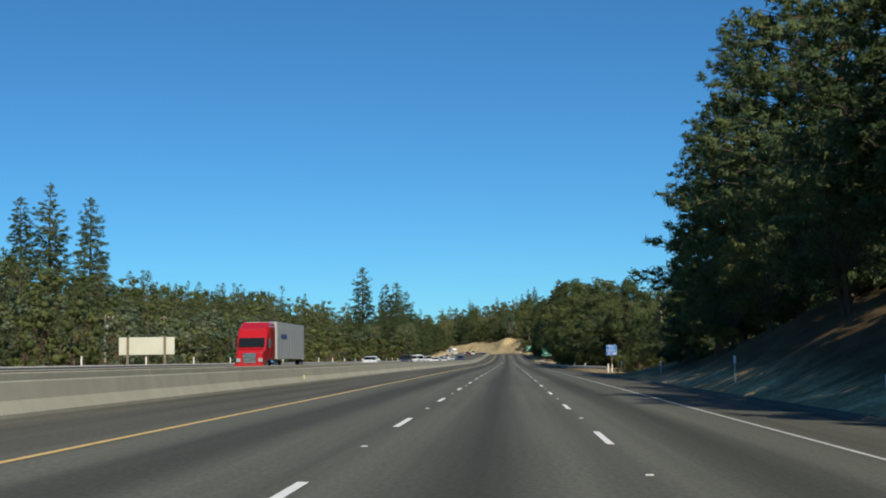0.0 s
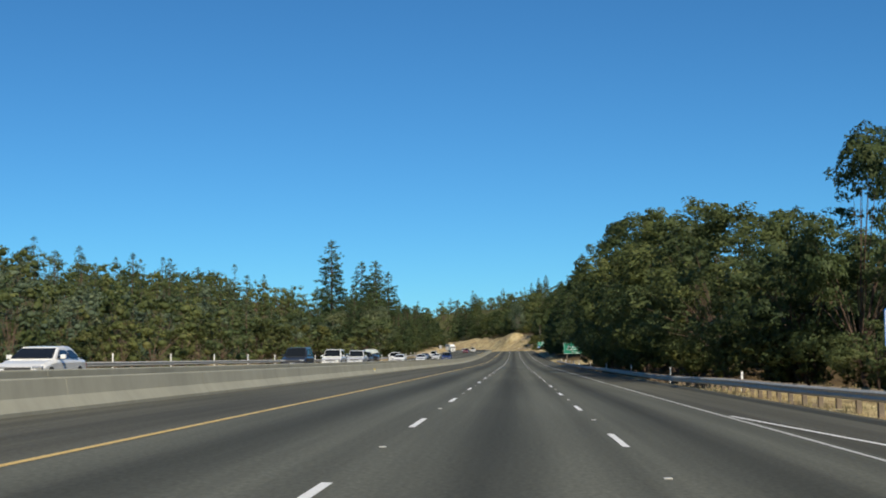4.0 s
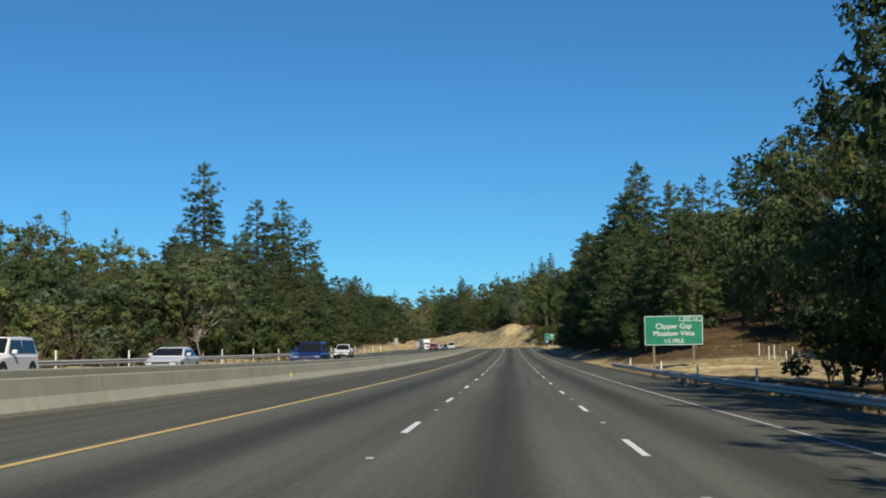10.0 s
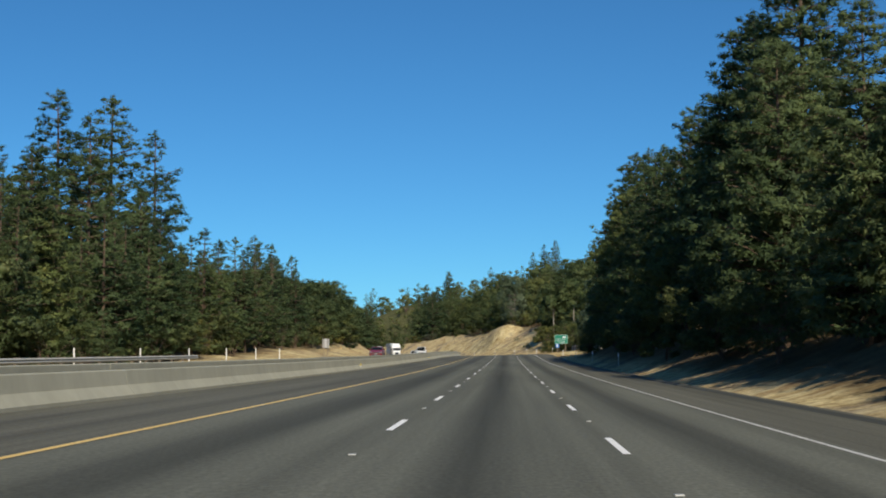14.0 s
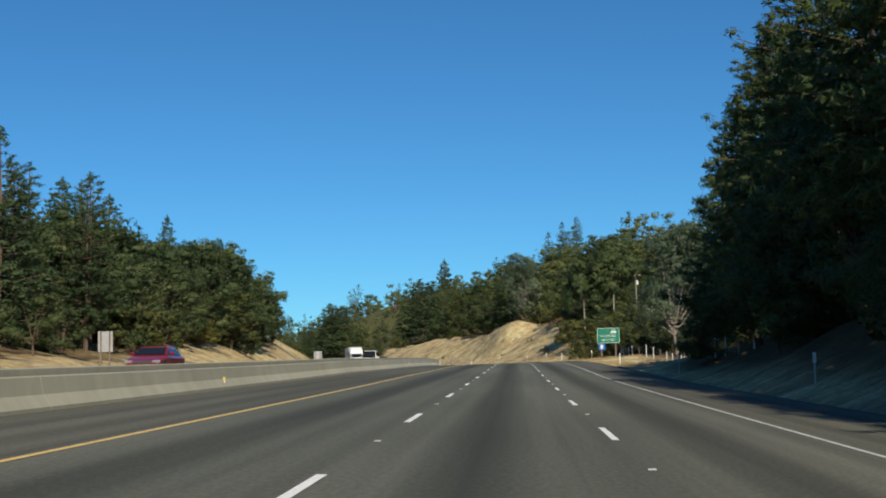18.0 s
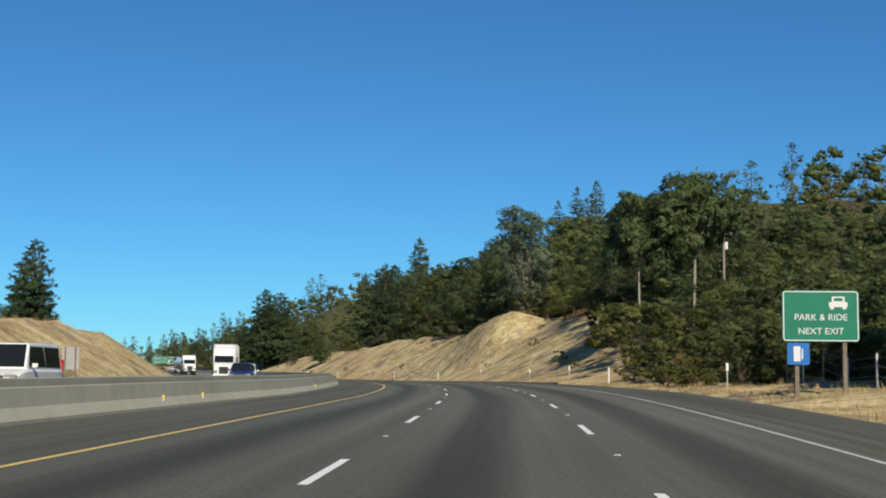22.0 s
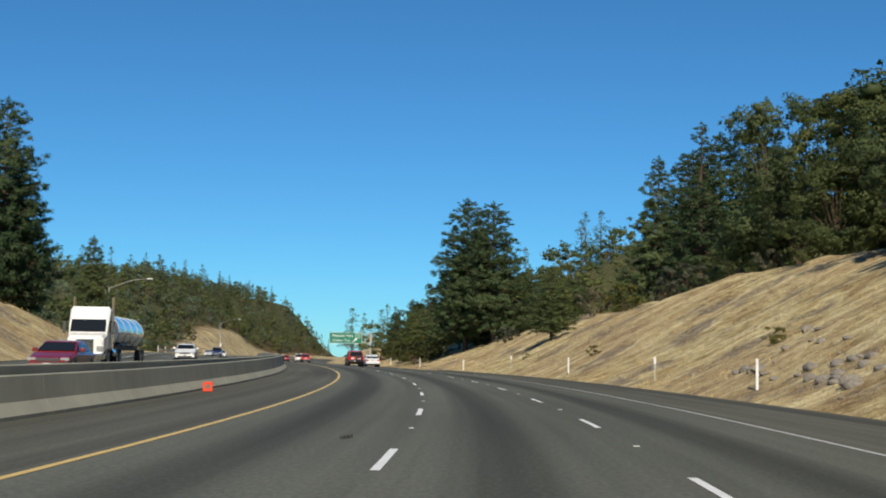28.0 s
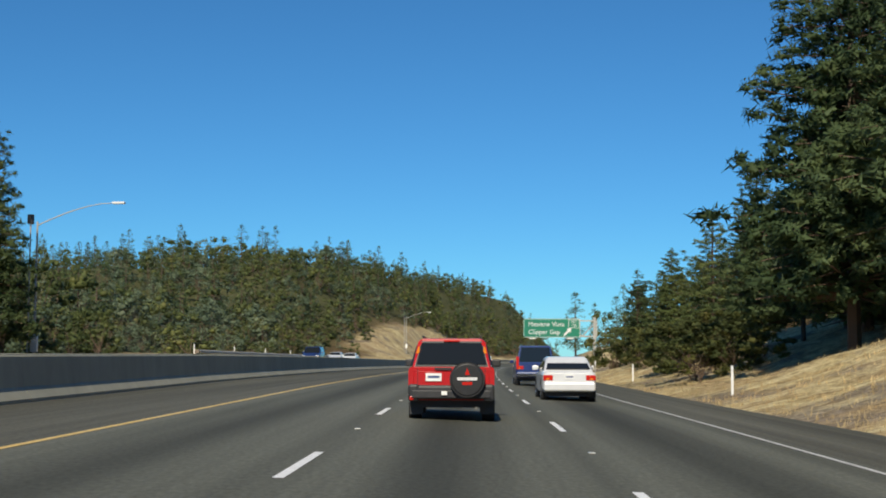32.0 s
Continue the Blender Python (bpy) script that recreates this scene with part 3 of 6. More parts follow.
def pine_mesh(seed, bare=0.16, width=0.17, gap=0.15, shape=1.0, levels=24, boughs=7, clump=0.02, needles=30, girth=0.014, blade=0.42):
    """A conifer of unit height: tapered trunk and uneven whorls of boughs that carry flat, separate pads of needles."""
    rng = np.random.default_rng(seed)
    segs, pts = trunk_line(1.0, girth, rng, 0.012)
    cent, rad, outs = [], [], []
    for k in range(levels):
        t = (k + rng.uniform(0, 0.5)) / levels
        z = bare + (0.985 - bare) * t
        reach = width * (1 - t) ** (0.6 * shape) * (0.55 + 0.45 * min(1, t * 5 + 0.3)) * rng.uniform(0.85, 1.15) + 0.012
        axis = np.array([np.interp(z, pts[:, 2], pts[:, 0]), np.interp(z, pts[:, 2], pts[:, 1]), z])
        n = max(3, int(round(boughs * (0.55 + 0.55 * (1 - t)))))
        turn = rng.uniform(0, 2 * np.pi)
        for j in range(n):
            if rng.random() < gap:
                continue
            a = turn + (j + rng.uniform(-0.3, 0.3)) * 2 * np.pi / n
            r = reach * rng.choice([0.6, 0.85, 1.0, 1.08, 1.3], p=[0.16, 0.26, 0.3, 0.2, 0.08])
            out = np.array([np.cos(a), np.sin(a), 0.0])
            lift = rng.uniform(-0.3, 0.35) + 0.5 * max(0.0, t - 0.35)
            tip = axis + out * r + np.array([0, 0, r * lift])
            if boughs > 4:
                segs.append((axis, axis + (tip - axis) * 0.92, 0.0034 * (1.2 - t), 0.001))
            cr = clump * (0.72 + 0.45 * (1 - t)) * min(1.0, 0.45 + r / width)
            m = max(1, int(round(r * 0.75 / (cr * 1.15))))
            for i in range(m):
                f = 1.0 - 0.72 * (i + rng.uniform(0, 0.6)) / m
                side = np.cross(out, (0, 0, 1)) * rng.normal(0, 0.16 * r)
                q = axis + (tip - axis) * f + side + np.array([0, 0, rng.normal(0.2, 0.55) * cr])
                cent.append(q)
                rad.append(cr * rng.uniform(0.75, 1.25))
                outs.append(out * 0.55 + np.array([0, 0, 0.45]))
    for k in range(5):
        cent.append(np.array([pts[-1][0] + rng.normal(0, 0.004 * k), pts[-1][1] + rng.normal(0, 0.004 * k), 1.0 - 0.013 * k]))
        rad.append(clump * (0.5 + 0.13 * k))
        outs.append(np.array([0, 0, 0.5]))
    cent, rad, outs = np.array(cent), np.array(rad), np.array(outs)
    n = len(cent) * needles
    d = unit(rng.normal(0, 1, (n, 3)) + np.repeat(outs, needles, 0) * 0.9)
    rr = np.repeat(rad, needles)[:, None]
    p = np.repeat(cent, needles, 0) + d * rr * rng.uniform(0.4, 1.05, (n, 1)) * np.array([1.1, 1.1, 0.82])
    o = d * 0.75 + np.repeat(outs, needles, 0) * 0.8
    leaves = tufts(p, rr * blade, rng, 1, 0.26, d, 0.05, o, 0.6)
    return limb_rods(segs), with_cores(leaves, cent, rad * 0.42, 0.7) if needles > 12 else leaves


def broad_mesh(seed, lobes=26, wide=0.46, low=0.12, leaf=0.0085, open_=0.0, stems=1, girth=0.016, subs=15, per=36, core=0.72):
    """A broadleaf tree of unit height: forked limbs and a lobed crown, each lobe a heap of small leaf clumps with gaps between."""
    rng = np.random.default_rng(seed)
    segs, cores = [], []
    for k in range(lobes):
        z = rng.uniform(low + 0.1, 0.91)
        t = (z - low) / (1 - low)
        rr = wide * (np.sin(np.pi * min(0.97, 0.12 + 0.83 * t)) ** 0.6)
        a = rng.uniform(0, 2 * np.pi)
        r = rr * np.sqrt(rng.uniform(0.08, 1)) * 0.85
        cores.append((np.cos(a) * r, np.sin(a) * r, z, rng.uniform(0.08, 0.16) * (1 - 0.25 * t)))
    for s in range(stems):
        fork = np.array([rng.normal(0, 0.04), rng.normal(0, 0.04), low + 0.1 + 0.08 * s])
        foot = np.array([0.02 * s, 0.015 * s, -0.02])
        segs.append((foot, fork, girth, girth * 0.7))
        for c in cores[s::stems]:
            q = np.array(c[:3])
            mid = fork + (q - fork) * 0.5 + np.array([0, 0, 0.03])
            segs += [(fork, mid, 0.005, 0.0025), (mid, mid + (q - mid) * 0.75, 0.0025, 0.001)]
    sub_c, sub_r, sub_d, hub = [], [], [], []
    for x, y, z, r in cores:
        n = max(4, int(subs * (r / 0.12) ** 2))
        way = unit(np.array([[x, y, (z - 0.45) * 0.6]])) * 0.35 + np.array([[0, 0, 0.25]])
        d = unit(rng.normal(0, 1, (n, 3)) + way)
        keep = rng.random(n) >= open_
        d = d[keep]
        sub_c.append(np.array([x, y, z]) + d * r * rng.uniform(0.42, 1.02, (len(d), 1)) * np.array([1.1, 1.1, 0.85]))
        sub_r.append(r * rng.uniform(0.2, 0.4, len(d)))
        sub_d.append(d)
        hub.append(np.repeat(way * 0.7, len(d), 0))
    sub_c, sub_r, sub_d, hub = np.concatenate(sub_c), np.concatenate(sub_r), np.concatenate(sub_d), np.concatenate(hub)
    low_ok = sub_c[:, 2] > low * 0.6
    sub_c, sub_r, sub_d, hub = sub_c[low_ok], sub_r[low_ok], sub_d[low_ok], hub[low_ok]
    n = len(sub_c) * per
    dd = unit(rng.normal(0, 1, (n, 3)) + np.repeat(sub_d, per, 0) * 0.8)
    p = np.repeat(sub_c, per, 0) + dd * np.repeat(sub_r, per)[:, None] * rng.uniform(0.6, 1.12, (n, 1)) * np.array([1.1, 1.1, 0.8])
    o = dd * 0.75 + np.repeat(sub_d * 0.5 + hub, per, 0)
    leaves = tufts(p, leaf, rng, 1, 0.6, None, 0.2, o, 0.55)
    if core:
        c = np.array(cores)
        leaves = with_cores(leaves, c[:, :3] * np.array([0.97, 0.97, 1.0]), c[:, 3] * core * (1 - open_))
    return limb_rods(segs), leaves


SOFT = {}


def tree_kind(name, meshes, bark, leaves, label, category, crown_label=""):
    """The first tree of a kind, of unit height, out of which the others are copied."""
    (tv, tf), (cv, cf, cn) = meshes
    root = empty(name, Matrix(), label, category)
    if name == "black_oak":
        # rods of ten points each: the bole first, then its limbs
        rod = [(k, (k + 1) % 5, 5 + (k + 1) % 5, 5 + k) for k in range(5)]
        for i in range(0, len(tv), 10):
            mesh_part("limb" if i else "trunk", tv[i : i + 10], rod, bark, root)
    else:
        mesh_part("trunk", tv, tf, bark, root)
    crown = mesh_part("crown", cv, cf, leaves, root, smooth=True)
    crown.data.normals_split_custom_set_from_vertices(cn)
    SOFT[crown.data.name] = cn
    return root


def parts_of(root):
    return [o for o in root.children]


KINDS = {}


def kind(key, *a):
    KINDS[key] = tree_kind(*a)
    KINDS[key].location = (0, -3000, -50)


PINE_L, OAK_L, GREY_L = "tall dark green ponderosa pine with ragged boughs", "dense green live oak with rounded lobed crown", "thin grey-green foothill pine with open crown"
for i in range(4):
    kind(("pine", i), "pine_tree", pine_mesh(11 + i, (0.12, 0.22, 0.16, 0.06)[i], (0.15, 0.12, 0.18, 0.2)[i], (0.08, 0.2, 0.1, 0.06)[i], (1.0, 0.75, 1.05, 1.1)[i], 24, 8, 0.0215, 30), M_BARK, M_PINE, PINE_L, "tree")
    kind(("far_pine", i), "conifer", pine_mesh(31 + i, (0.08, 0.16, 0.1, 0.05)[i], (0.14, 0.12, 0.17, 0.19)[i], 0.1, (1.0, 0.8, 1.1, 1.1)[i], 14, 5, 0.05, 9, blade=0.55), M_BARK, M_PINE, PINE_L, "tree")
for i in range(3):
    kind(("oak", i), "oak_tree", broad_mesh(51 + i, 26 + 4 * i, (0.46, 0.52, 0.4)[i], (0.08, 0.14, 0.05)[i], 0.0094, 0.0, 1 + i % 2, subs=30, per=30, core=0.0), M_BARK, M_OAK, OAK_L, "tree")
    kind(("far_oak", i), "live_oak", broad_mesh(71 + i, 13 + 3 * i, (0.46, 0.52, 0.42)[i], (0.02, 0.05, 0.0)[i], 0.026, subs=13, per=4, core=0.6), M_BARK, M_OAK, OAK_L, "tree")
for i in range(3):
    kind(("mid_oak", i), "oak_tree", broad_mesh(56 + i, 24, (0.46, 0.52, 0.42)[i], (0.06, 0.1, 0.03)[i], 0.012, subs=20, per=18, core=0.5), M_BARK, M_OAK, OAK_L, "tree")
    kind(("mid_pine", i), "pine_tree", pine_mesh(16 + i, (0.10, 0.16, 0.06)[i], (0.15, 0.14, 0.19)[i], 0.1, (1.0, 0.8, 1.1)[i], 22, 6, 0.025, 18, blade=0.5), M_BARK, M_PINE, PINE_L, "tree")
kind(("pine", 4), "pine_tree", pine_mesh(21, 0.12, 0.21, 0.03, 0.85, 28, 11, 0.0235, 34), M_BARK, M_PINE, "broad dense dark green pine with full crown", "tree")
kind(("pine", 5), "pine_tree", pine_mesh(23, 0.05, 0.19, 0.03, 1.05, 28, 11, 0.0235, 34), M_BARK, M_PINE, "broad cone-shaped green pine with boughs to the ground", "tree")
kind(("grey", 0), "foothill_pine", broad_mesh(91, 44, 0.25, 0.06, 0.0095, 0.0, 2, 0.009, 22, 28, 0.0), M_PALEBARK, M_GREY, GREY_L, "tree")
kind(("far_grey", 0), "foothill_pine", broad_mesh(93, 18, 0.32, 0.04, 0.022, 0.05, 2, 0.01, 13, 5, 0.5), M_BARK, M_GREY, GREY_L, "tree")
kind(("snag_oak", 0), "black_oak", broad_mesh(95, 24, 0.36, 0.42, 0.012, 0.0, 1, 0.012, 30, 30, 0.0), M_PALEBARK, M_OAK, "tall black oak with pale bare lower trunk and sparse crown", "tree")
for i in range(2):
    kind(("brush", i), "shrub", broad_mesh(101 + i, 20, 0.7, 0.02, 0.024, 0.0, 3, 0.012, 18, 20, 0.0), M_BARK, M_BRUSH, "low olive green brush bush on the dry bank", "shrub")
kind(("sage", 0), "shrub", broad_mesh(105, 18, 0.7, 0.02, 0.024, 0.0, 3, 0.012, 18, 20, 0.0), M_BARK, M_SAGE, "pale grey-green sage bush on the dry bank", "shrub")
USED = set()


def tree(key, s, x, h, wide=1.0, turn=None, sink=0.1, label="", group=""):
    """One tree of height h at (s, x); wide stretches its crown."""
    src = KINDS[key]
    turn = RNG.uniform(0, 360) if turn is None else turn
    m = on_ground(s, x, sink, turn)
    if key in USED:
        ob = copy_thing(src, m)
    else:
        USED.add(key)
        ob = src
        ob.matrix_basis = m
    ob.scale = (h * wide, h * wide, h)
    if label:
        tagged(ob, label)
    if group:
        tagged(ob, group=group)
    return ob


def scatter(n, s0, s1, x0, x1, gap):
    put, tries = [], 0
    while len(put) < n and tries < n * 14:
        tries += 1
        s, x = RNG.uniform(s0, s1), RNG.uniform(x0, x1)
        if all((s - a) ** 2 + (x - b) ** 2 > gap**2 for a, b in put):
            put.append((s, x))
    return put


COUNT = {"mid_oak": 3, "mid_pine": 3, "pine": 6, "far_pine": 4, "oak": 3, "far_oak": 3, "brush": 2}


def wood(n, s0, s1, x0, x1, mix, h0, h1, group, min_gap=3.0, wide=(0.85, 1.2)):
    """n trees scattered over a stretch of the plan; mix: (kind, weight) pairs."""
    keys = [k for k, w in mix for _ in range(w)]
    for s, x in scatter(n, s0, s1, x0, x1, min_gap):
        k = keys[RNG.integers(len(keys))]
        k = "mid_" + k if k in ("oak", "pine") and abs(x) > (34 if s > 780 else 21) else k
        tree((k, int(RNG.integers(COUNT.get(k, 1)))), s, x, RNG.uniform(h0, h1) * (1.3 if "far_pine" in k else 1.0), RNG.uniform(*wide), group=group)


FAR = {}


def far_wood(n, s0, s1, x0, x1, mix, h0, h1, min_gap=5.0):
    """Trees too far off to tell apart, gathered for one mesh of each sort."""
    keys = [k for k, w in mix for _ in range(w)]
    for s, x in scatter(n, s0, s1, x0, x1, min_gap):
        k = keys[RNG.integers(len(keys))]
        src = KINDS[(k, int(RNG.integers(COUNT.get(k, 1))))]
        h = RNG.uniform(h0, h1) * (1.35 if "pine" in k else 1.0)
        w = h * RNG.uniform(0.85, 1.25)
        m = np.array(on_ground(s, x, 0.3, RNG.uniform(0, 360)) @ Matrix.Diagonal((w, w, h, 1)))
        for o in src.children:
            FAR.setdefault((k, o.name.split(".")[0]), []).append((o.data, m))


def join_far():
    for (k, piece), items in FAR.items():
        vs, fs, ns, base = [], [], [], 0
        for me, m in items:
            co = np.empty(len(me.vertices) * 3)
            me.vertices.foreach_get("co", co)
            co = co.reshape(-1, 3) @ m[:3, :3].T + m[:3, 3]
            idx = np.empty(len(me.loops), np.int32)
            me.loops.foreach_get("vertex_index", idx)
            idx = idx.reshape(len(me.polygons), -1)
            if me.name in SOFT:
                nn = SOFT[me.name] @ np.linalg.inv(m[:3, :3])
                ns.append(nn / np.linalg.norm(nn, axis=1, keepdims=True))
            vs.append(co)
            fs.append(idx + base)
            base += len(co)
        v, f = np.concatenate(vs), np.concatenate(fs)
        me = bpy.data.meshes.new("far_woods")
        me.vertices.add(len(v))
        me.vertices.foreach_set("co", v.ravel())
        n, q = f.shape
        me.loops.add(n * q)
        me.loops.foreach_set("vertex_index", f.ravel().astype(np.int32))
        me.polygons.add(n)
        me.polygons.foreach_set("loop_start", (np.arange(n) * q).astype(np.int32))
        me.update()
        if ns:
            me.shade_smooth()
            me.normals_split_custom_set_from_vertices(np.concatenate(ns))
        me.materials.append(items[0][0].materials[0])
        what = {"far_pine": "dark green conifers", "far_oak": "green oaks", "far_grey": "grey-green foothill pines"}[k]
        tagged(new("far_woods", me), "dense far woods of %s on the hills" % what, "woods", "", "stuff")


# trees that stand out one by one: kind, arc, across, height, spread
def row(items):
    for k, i, s, x, h, w in items:
        tree((k, i), s, x, h, w)


# beside the first bank; the pines at 38 and 22 stay unseen, added to shade it
row((("pine", 4, 113, 18, 22, 1.1), ("pine", 5, 99, 17.5, 25, 1.0), ("pine", 4, 84, 18.5, 25, 1.0), ("pine", 5, 68, 17.5, 21, 1.0), ("pine", 4, 54, 17.5, 19, 1.05), ("pine", 5, 38, 17, 24, 1.0), ("pine", 4, 22, 16.5, 25, 1.1), ("oak", 1, 119, 18.5, 8, 1.0), ("oak", 0, 92, 15.5, 8, 1.0), ("oak", 2, 75, 15, 8, 1.0), ("oak", 1, 60, 15.5, 9, 1.0), ("brush", 0, 108, 14.5, 3, 1.2), ("brush", 1, 84, 13.5, 2.5, 1.2)))
wood(7, 58, 118, 25, 42, (("pine", 3), ("oak", 1)), 14, 19, "roadside pines", 8)
# behind the information sign and along the guardrail
row((("pine", 5, 130, 17.5, 14, 1.1), ("pine", 3, 143, 19, 10, 1.2), ("oak", 0, 158, 18.5, 7, 1.2), ("oak", 2, 180, 16.5, 12.5, 0.8), ("oak", 1, 168, 18.5, 7.5, 1.1), ("oak", 1, 186, 15.5, 10, 1.2), ("oak", 2, 197, 14.8, 11, 1.39), ("oak", 0, 209, 14.6, 12, 1.39), ("oak", 1, 222, 14.8, 13, 1.33), ("oak", 2, 236, 15, 15, 1.28), ("oak", 1, 252, 15.5, 17, 1.16), ("oak", 0, 266, 15.5, 18.5, 0.99),
     ("oak", 1, 281, 15.8, 18.5, 0.99), ("oak", 2, 296, 16, 19, 0.94), ("oak", 0, 310, 16, 18, 0.94), ("oak", 1, 324, 16, 17.5, 0.94), ("oak", 2, 338, 16, 16.5, 0.94), ("oak", 1, 352, 16, 16, 0.94), ("oak", 0, 363, 17, 15, 0.89), ("oak", 2, 368, 18.5, 13, 0.84)))
wood(16, 152, 196, 14.5, 19, (("brush", 2), ("oak", 1)), 2.2, 4.2, "brush behind the information sign", 2.6, (1.1, 1.4))
for k_, s_ in enumerate(range(214, 344, 9)):
    tree(("oak", (0, 2, 1)[k_ % 3]), s_, 13.2 + 0.4 * (k_ * 5 % 4), 9.6 + 0.9 * (k_ * 3 % 4), 0.95, group="oaks over the guardrail")
for s_ in range(186, 368, 13):
    tree(("brush", s_ % 2), s_, 13.6 + (s_ * 7 % 10) * 0.12, 3.2 + (s_ * 3 % 7) * 0.3, 1.1, group="brush behind the guardrail")
wood(14, 225, 370, 23, 38, (("oak", 4), ("pine", 1)), 13, 16, "roadside oaks", 8)
wood(22, 120, 205, 23, 60, (("oak", 3), ("far_grey", 1)), 7, 12, "roadside oaks", 5.5)
wood(20, 382, 432, 29, 75, (("oak", 3), ("far_grey", 1)), 7, 11, "oaks behind the sign", 5.5)
row((("grey", 0, 432, 34, 14, 1.5), ("oak", 1, 420, 33, 9, 1.2)))
# pines above the shaded bank
row((("pine", 5, 498, 19.5, 26, 1.15), ("pine", 3, 461, 20, 19, 1.3), ("pine", 0, 437, 19.5, 17, 1.2), ("pine", 2, 455, 16.5, 15, 1.2), ("oak", 1, 446, 15, 5, 1.2), ("pine", 0, 447, 18.5, 18, 1.4), ("pine", 2, 478, 24, 20, 1.2), ("pine", 5, 511, 16.5, 18, 1.15), ("pine", 4, 522, 16.5, 19, 1.1),
     ("pine", 2, 535, 17.5, 20, 1.15), ("pine", 4, 548, 16.5, 20, 1.1), ("pine", 5, 560, 16.5, 21, 1.1), ("pine", 4, 573, 16.5, 22, 1.1), ("pine", 5, 586, 16.5, 22, 1.1), ("pine", 4, 598, 16.5, 21, 1.1),
     ("pine", 2, 611, 17.5, 21, 1.15), ("pine", 4, 616, 17.5, 20, 1.1), ("pine", 5, 631, 18, 20, 1.2), ("oak", 0, 654, 24, 8, 1.2), ("oak", 1, 664, 24, 10, 1.2), ("grey", 0, 482, 28, 17, 1.2), ("brush", 0, 512, 12, 3, 1.2), ("brush", 1, 530, 12.2, 4, 1.3), ("brush", 0, 541, 12.5, 3.5, 1.3), ("brush", 1, 566, 12.5, 3, 1.2),
     ("oak", 0, 505, 14.5, 7, 1.1), ("oak", 1, 518, 14.5, 8, 1.1), ("oak", 2, 555, 14.5, 7, 1.1), ("oak", 0, 580, 14.5, 8, 1.1), ("oak", 1, 604, 14.5, 7, 1.1)))
wood(22, 436, 618, 23, 42, (("pine", 4), ("oak", 1)), 15, 21, "roadside pines", 6, (1.0, 1.3))
row((("pine", 5, 468, 15.5, 15, 1.2), ("pine", 4, 484, 15.2, 17, 1.15), ("pine", 4, 505, 18, 22, 1.2), ("pine", 5, 516, 20, 23, 1.2), ("pine", 4, 529, 14.8, 16, 1.1), ("pine", 5, 542, 14.8, 17, 1.1), ("pine", 4, 555, 14.8, 16, 1.1), ("pine", 5, 592, 14.8, 16, 1.1),
     ("oak", 2, 494, 13.5, 6, 1.3), ("oak", 1, 476, 13.2, 5, 1.3), ("oak", 0, 530, 13.2, 5, 1.3), ("oak", 2, 544, 13.2, 5, 1.3), ("oak", 1, 568, 13.2, 5.5, 1.3), ("oak", 0, 592, 13.2, 5, 1.3), ("oak", 2, 616, 13.2, 5, 1.3)))
# round the park-and-ride sign
row((("grey", 0, 690, 20.3, 17.5, 1.0), ("grey", 0, 699, 25, 14, 1.2), ("oak", 0, 683, 25, 8, 1.2), ("oak", 1, 676, 30, 9, 1.2), ("snag_oak", 0, 767, 25.7, 16, 0.85), ("snag_oak", 0, 768, 20.6, 15.2, 0.85), ("grey", 0, 833, 23.7, 17, 1.0), ("grey", 0, 838, 25.5, 12, 1.2), ("brush", 1, 829, 22.5, 3.2, 1.3), ("oak", 2, 812, 28, 10, 1.1), ("oak", 1, 801, 27, 10, 1.15), ("oak", 0, 790, 25, 9, 1.2), ("oak", 2, 781, 24, 9, 1.2),
     ("oak", 1, 826, 28, 6, 1.2), ("oak", 2, 820, 31, 8, 1.1), ("oak", 0, 712, 20, 6, 1.3), ("oak", 1, 726, 19, 6, 1.3), ("oak", 2, 738, 20, 6, 1.3), ("oak", 0, 750, 21, 6, 1.2), ("sage", 0, 828, 22.5, 2.2, 1.2), ("sage", 0, 838, 23.5, 2.0, 1.2), ("brush", 0, 846, 23, 2.0, 1.3)))
wood(18, 704, 772, 14.5, 20.5, (("brush", 3), ("oak", 1)), 3.0, 5.5, "brush at the foot of the hill", 3.0, (1.1, 1.5))
wood(16, 704, 738, 11.6, 15.0, (("brush", 1),), 1.2, 2.4, "brush at the foot of the hill", 2.5, (1.1, 1.5))
wood(26, 704, 800, 22, 32, (("oak", 4), ("brush", 1)), 4.5, 7, "oaks on the hillside", 4.0, (1.2, 1.5))
wood(30, 704, 800, 32, 55, (("oak", 4), ("grey", 1)), 5.5, 7.5, "oaks on the hillside", 4.5, (1.1, 1.4))
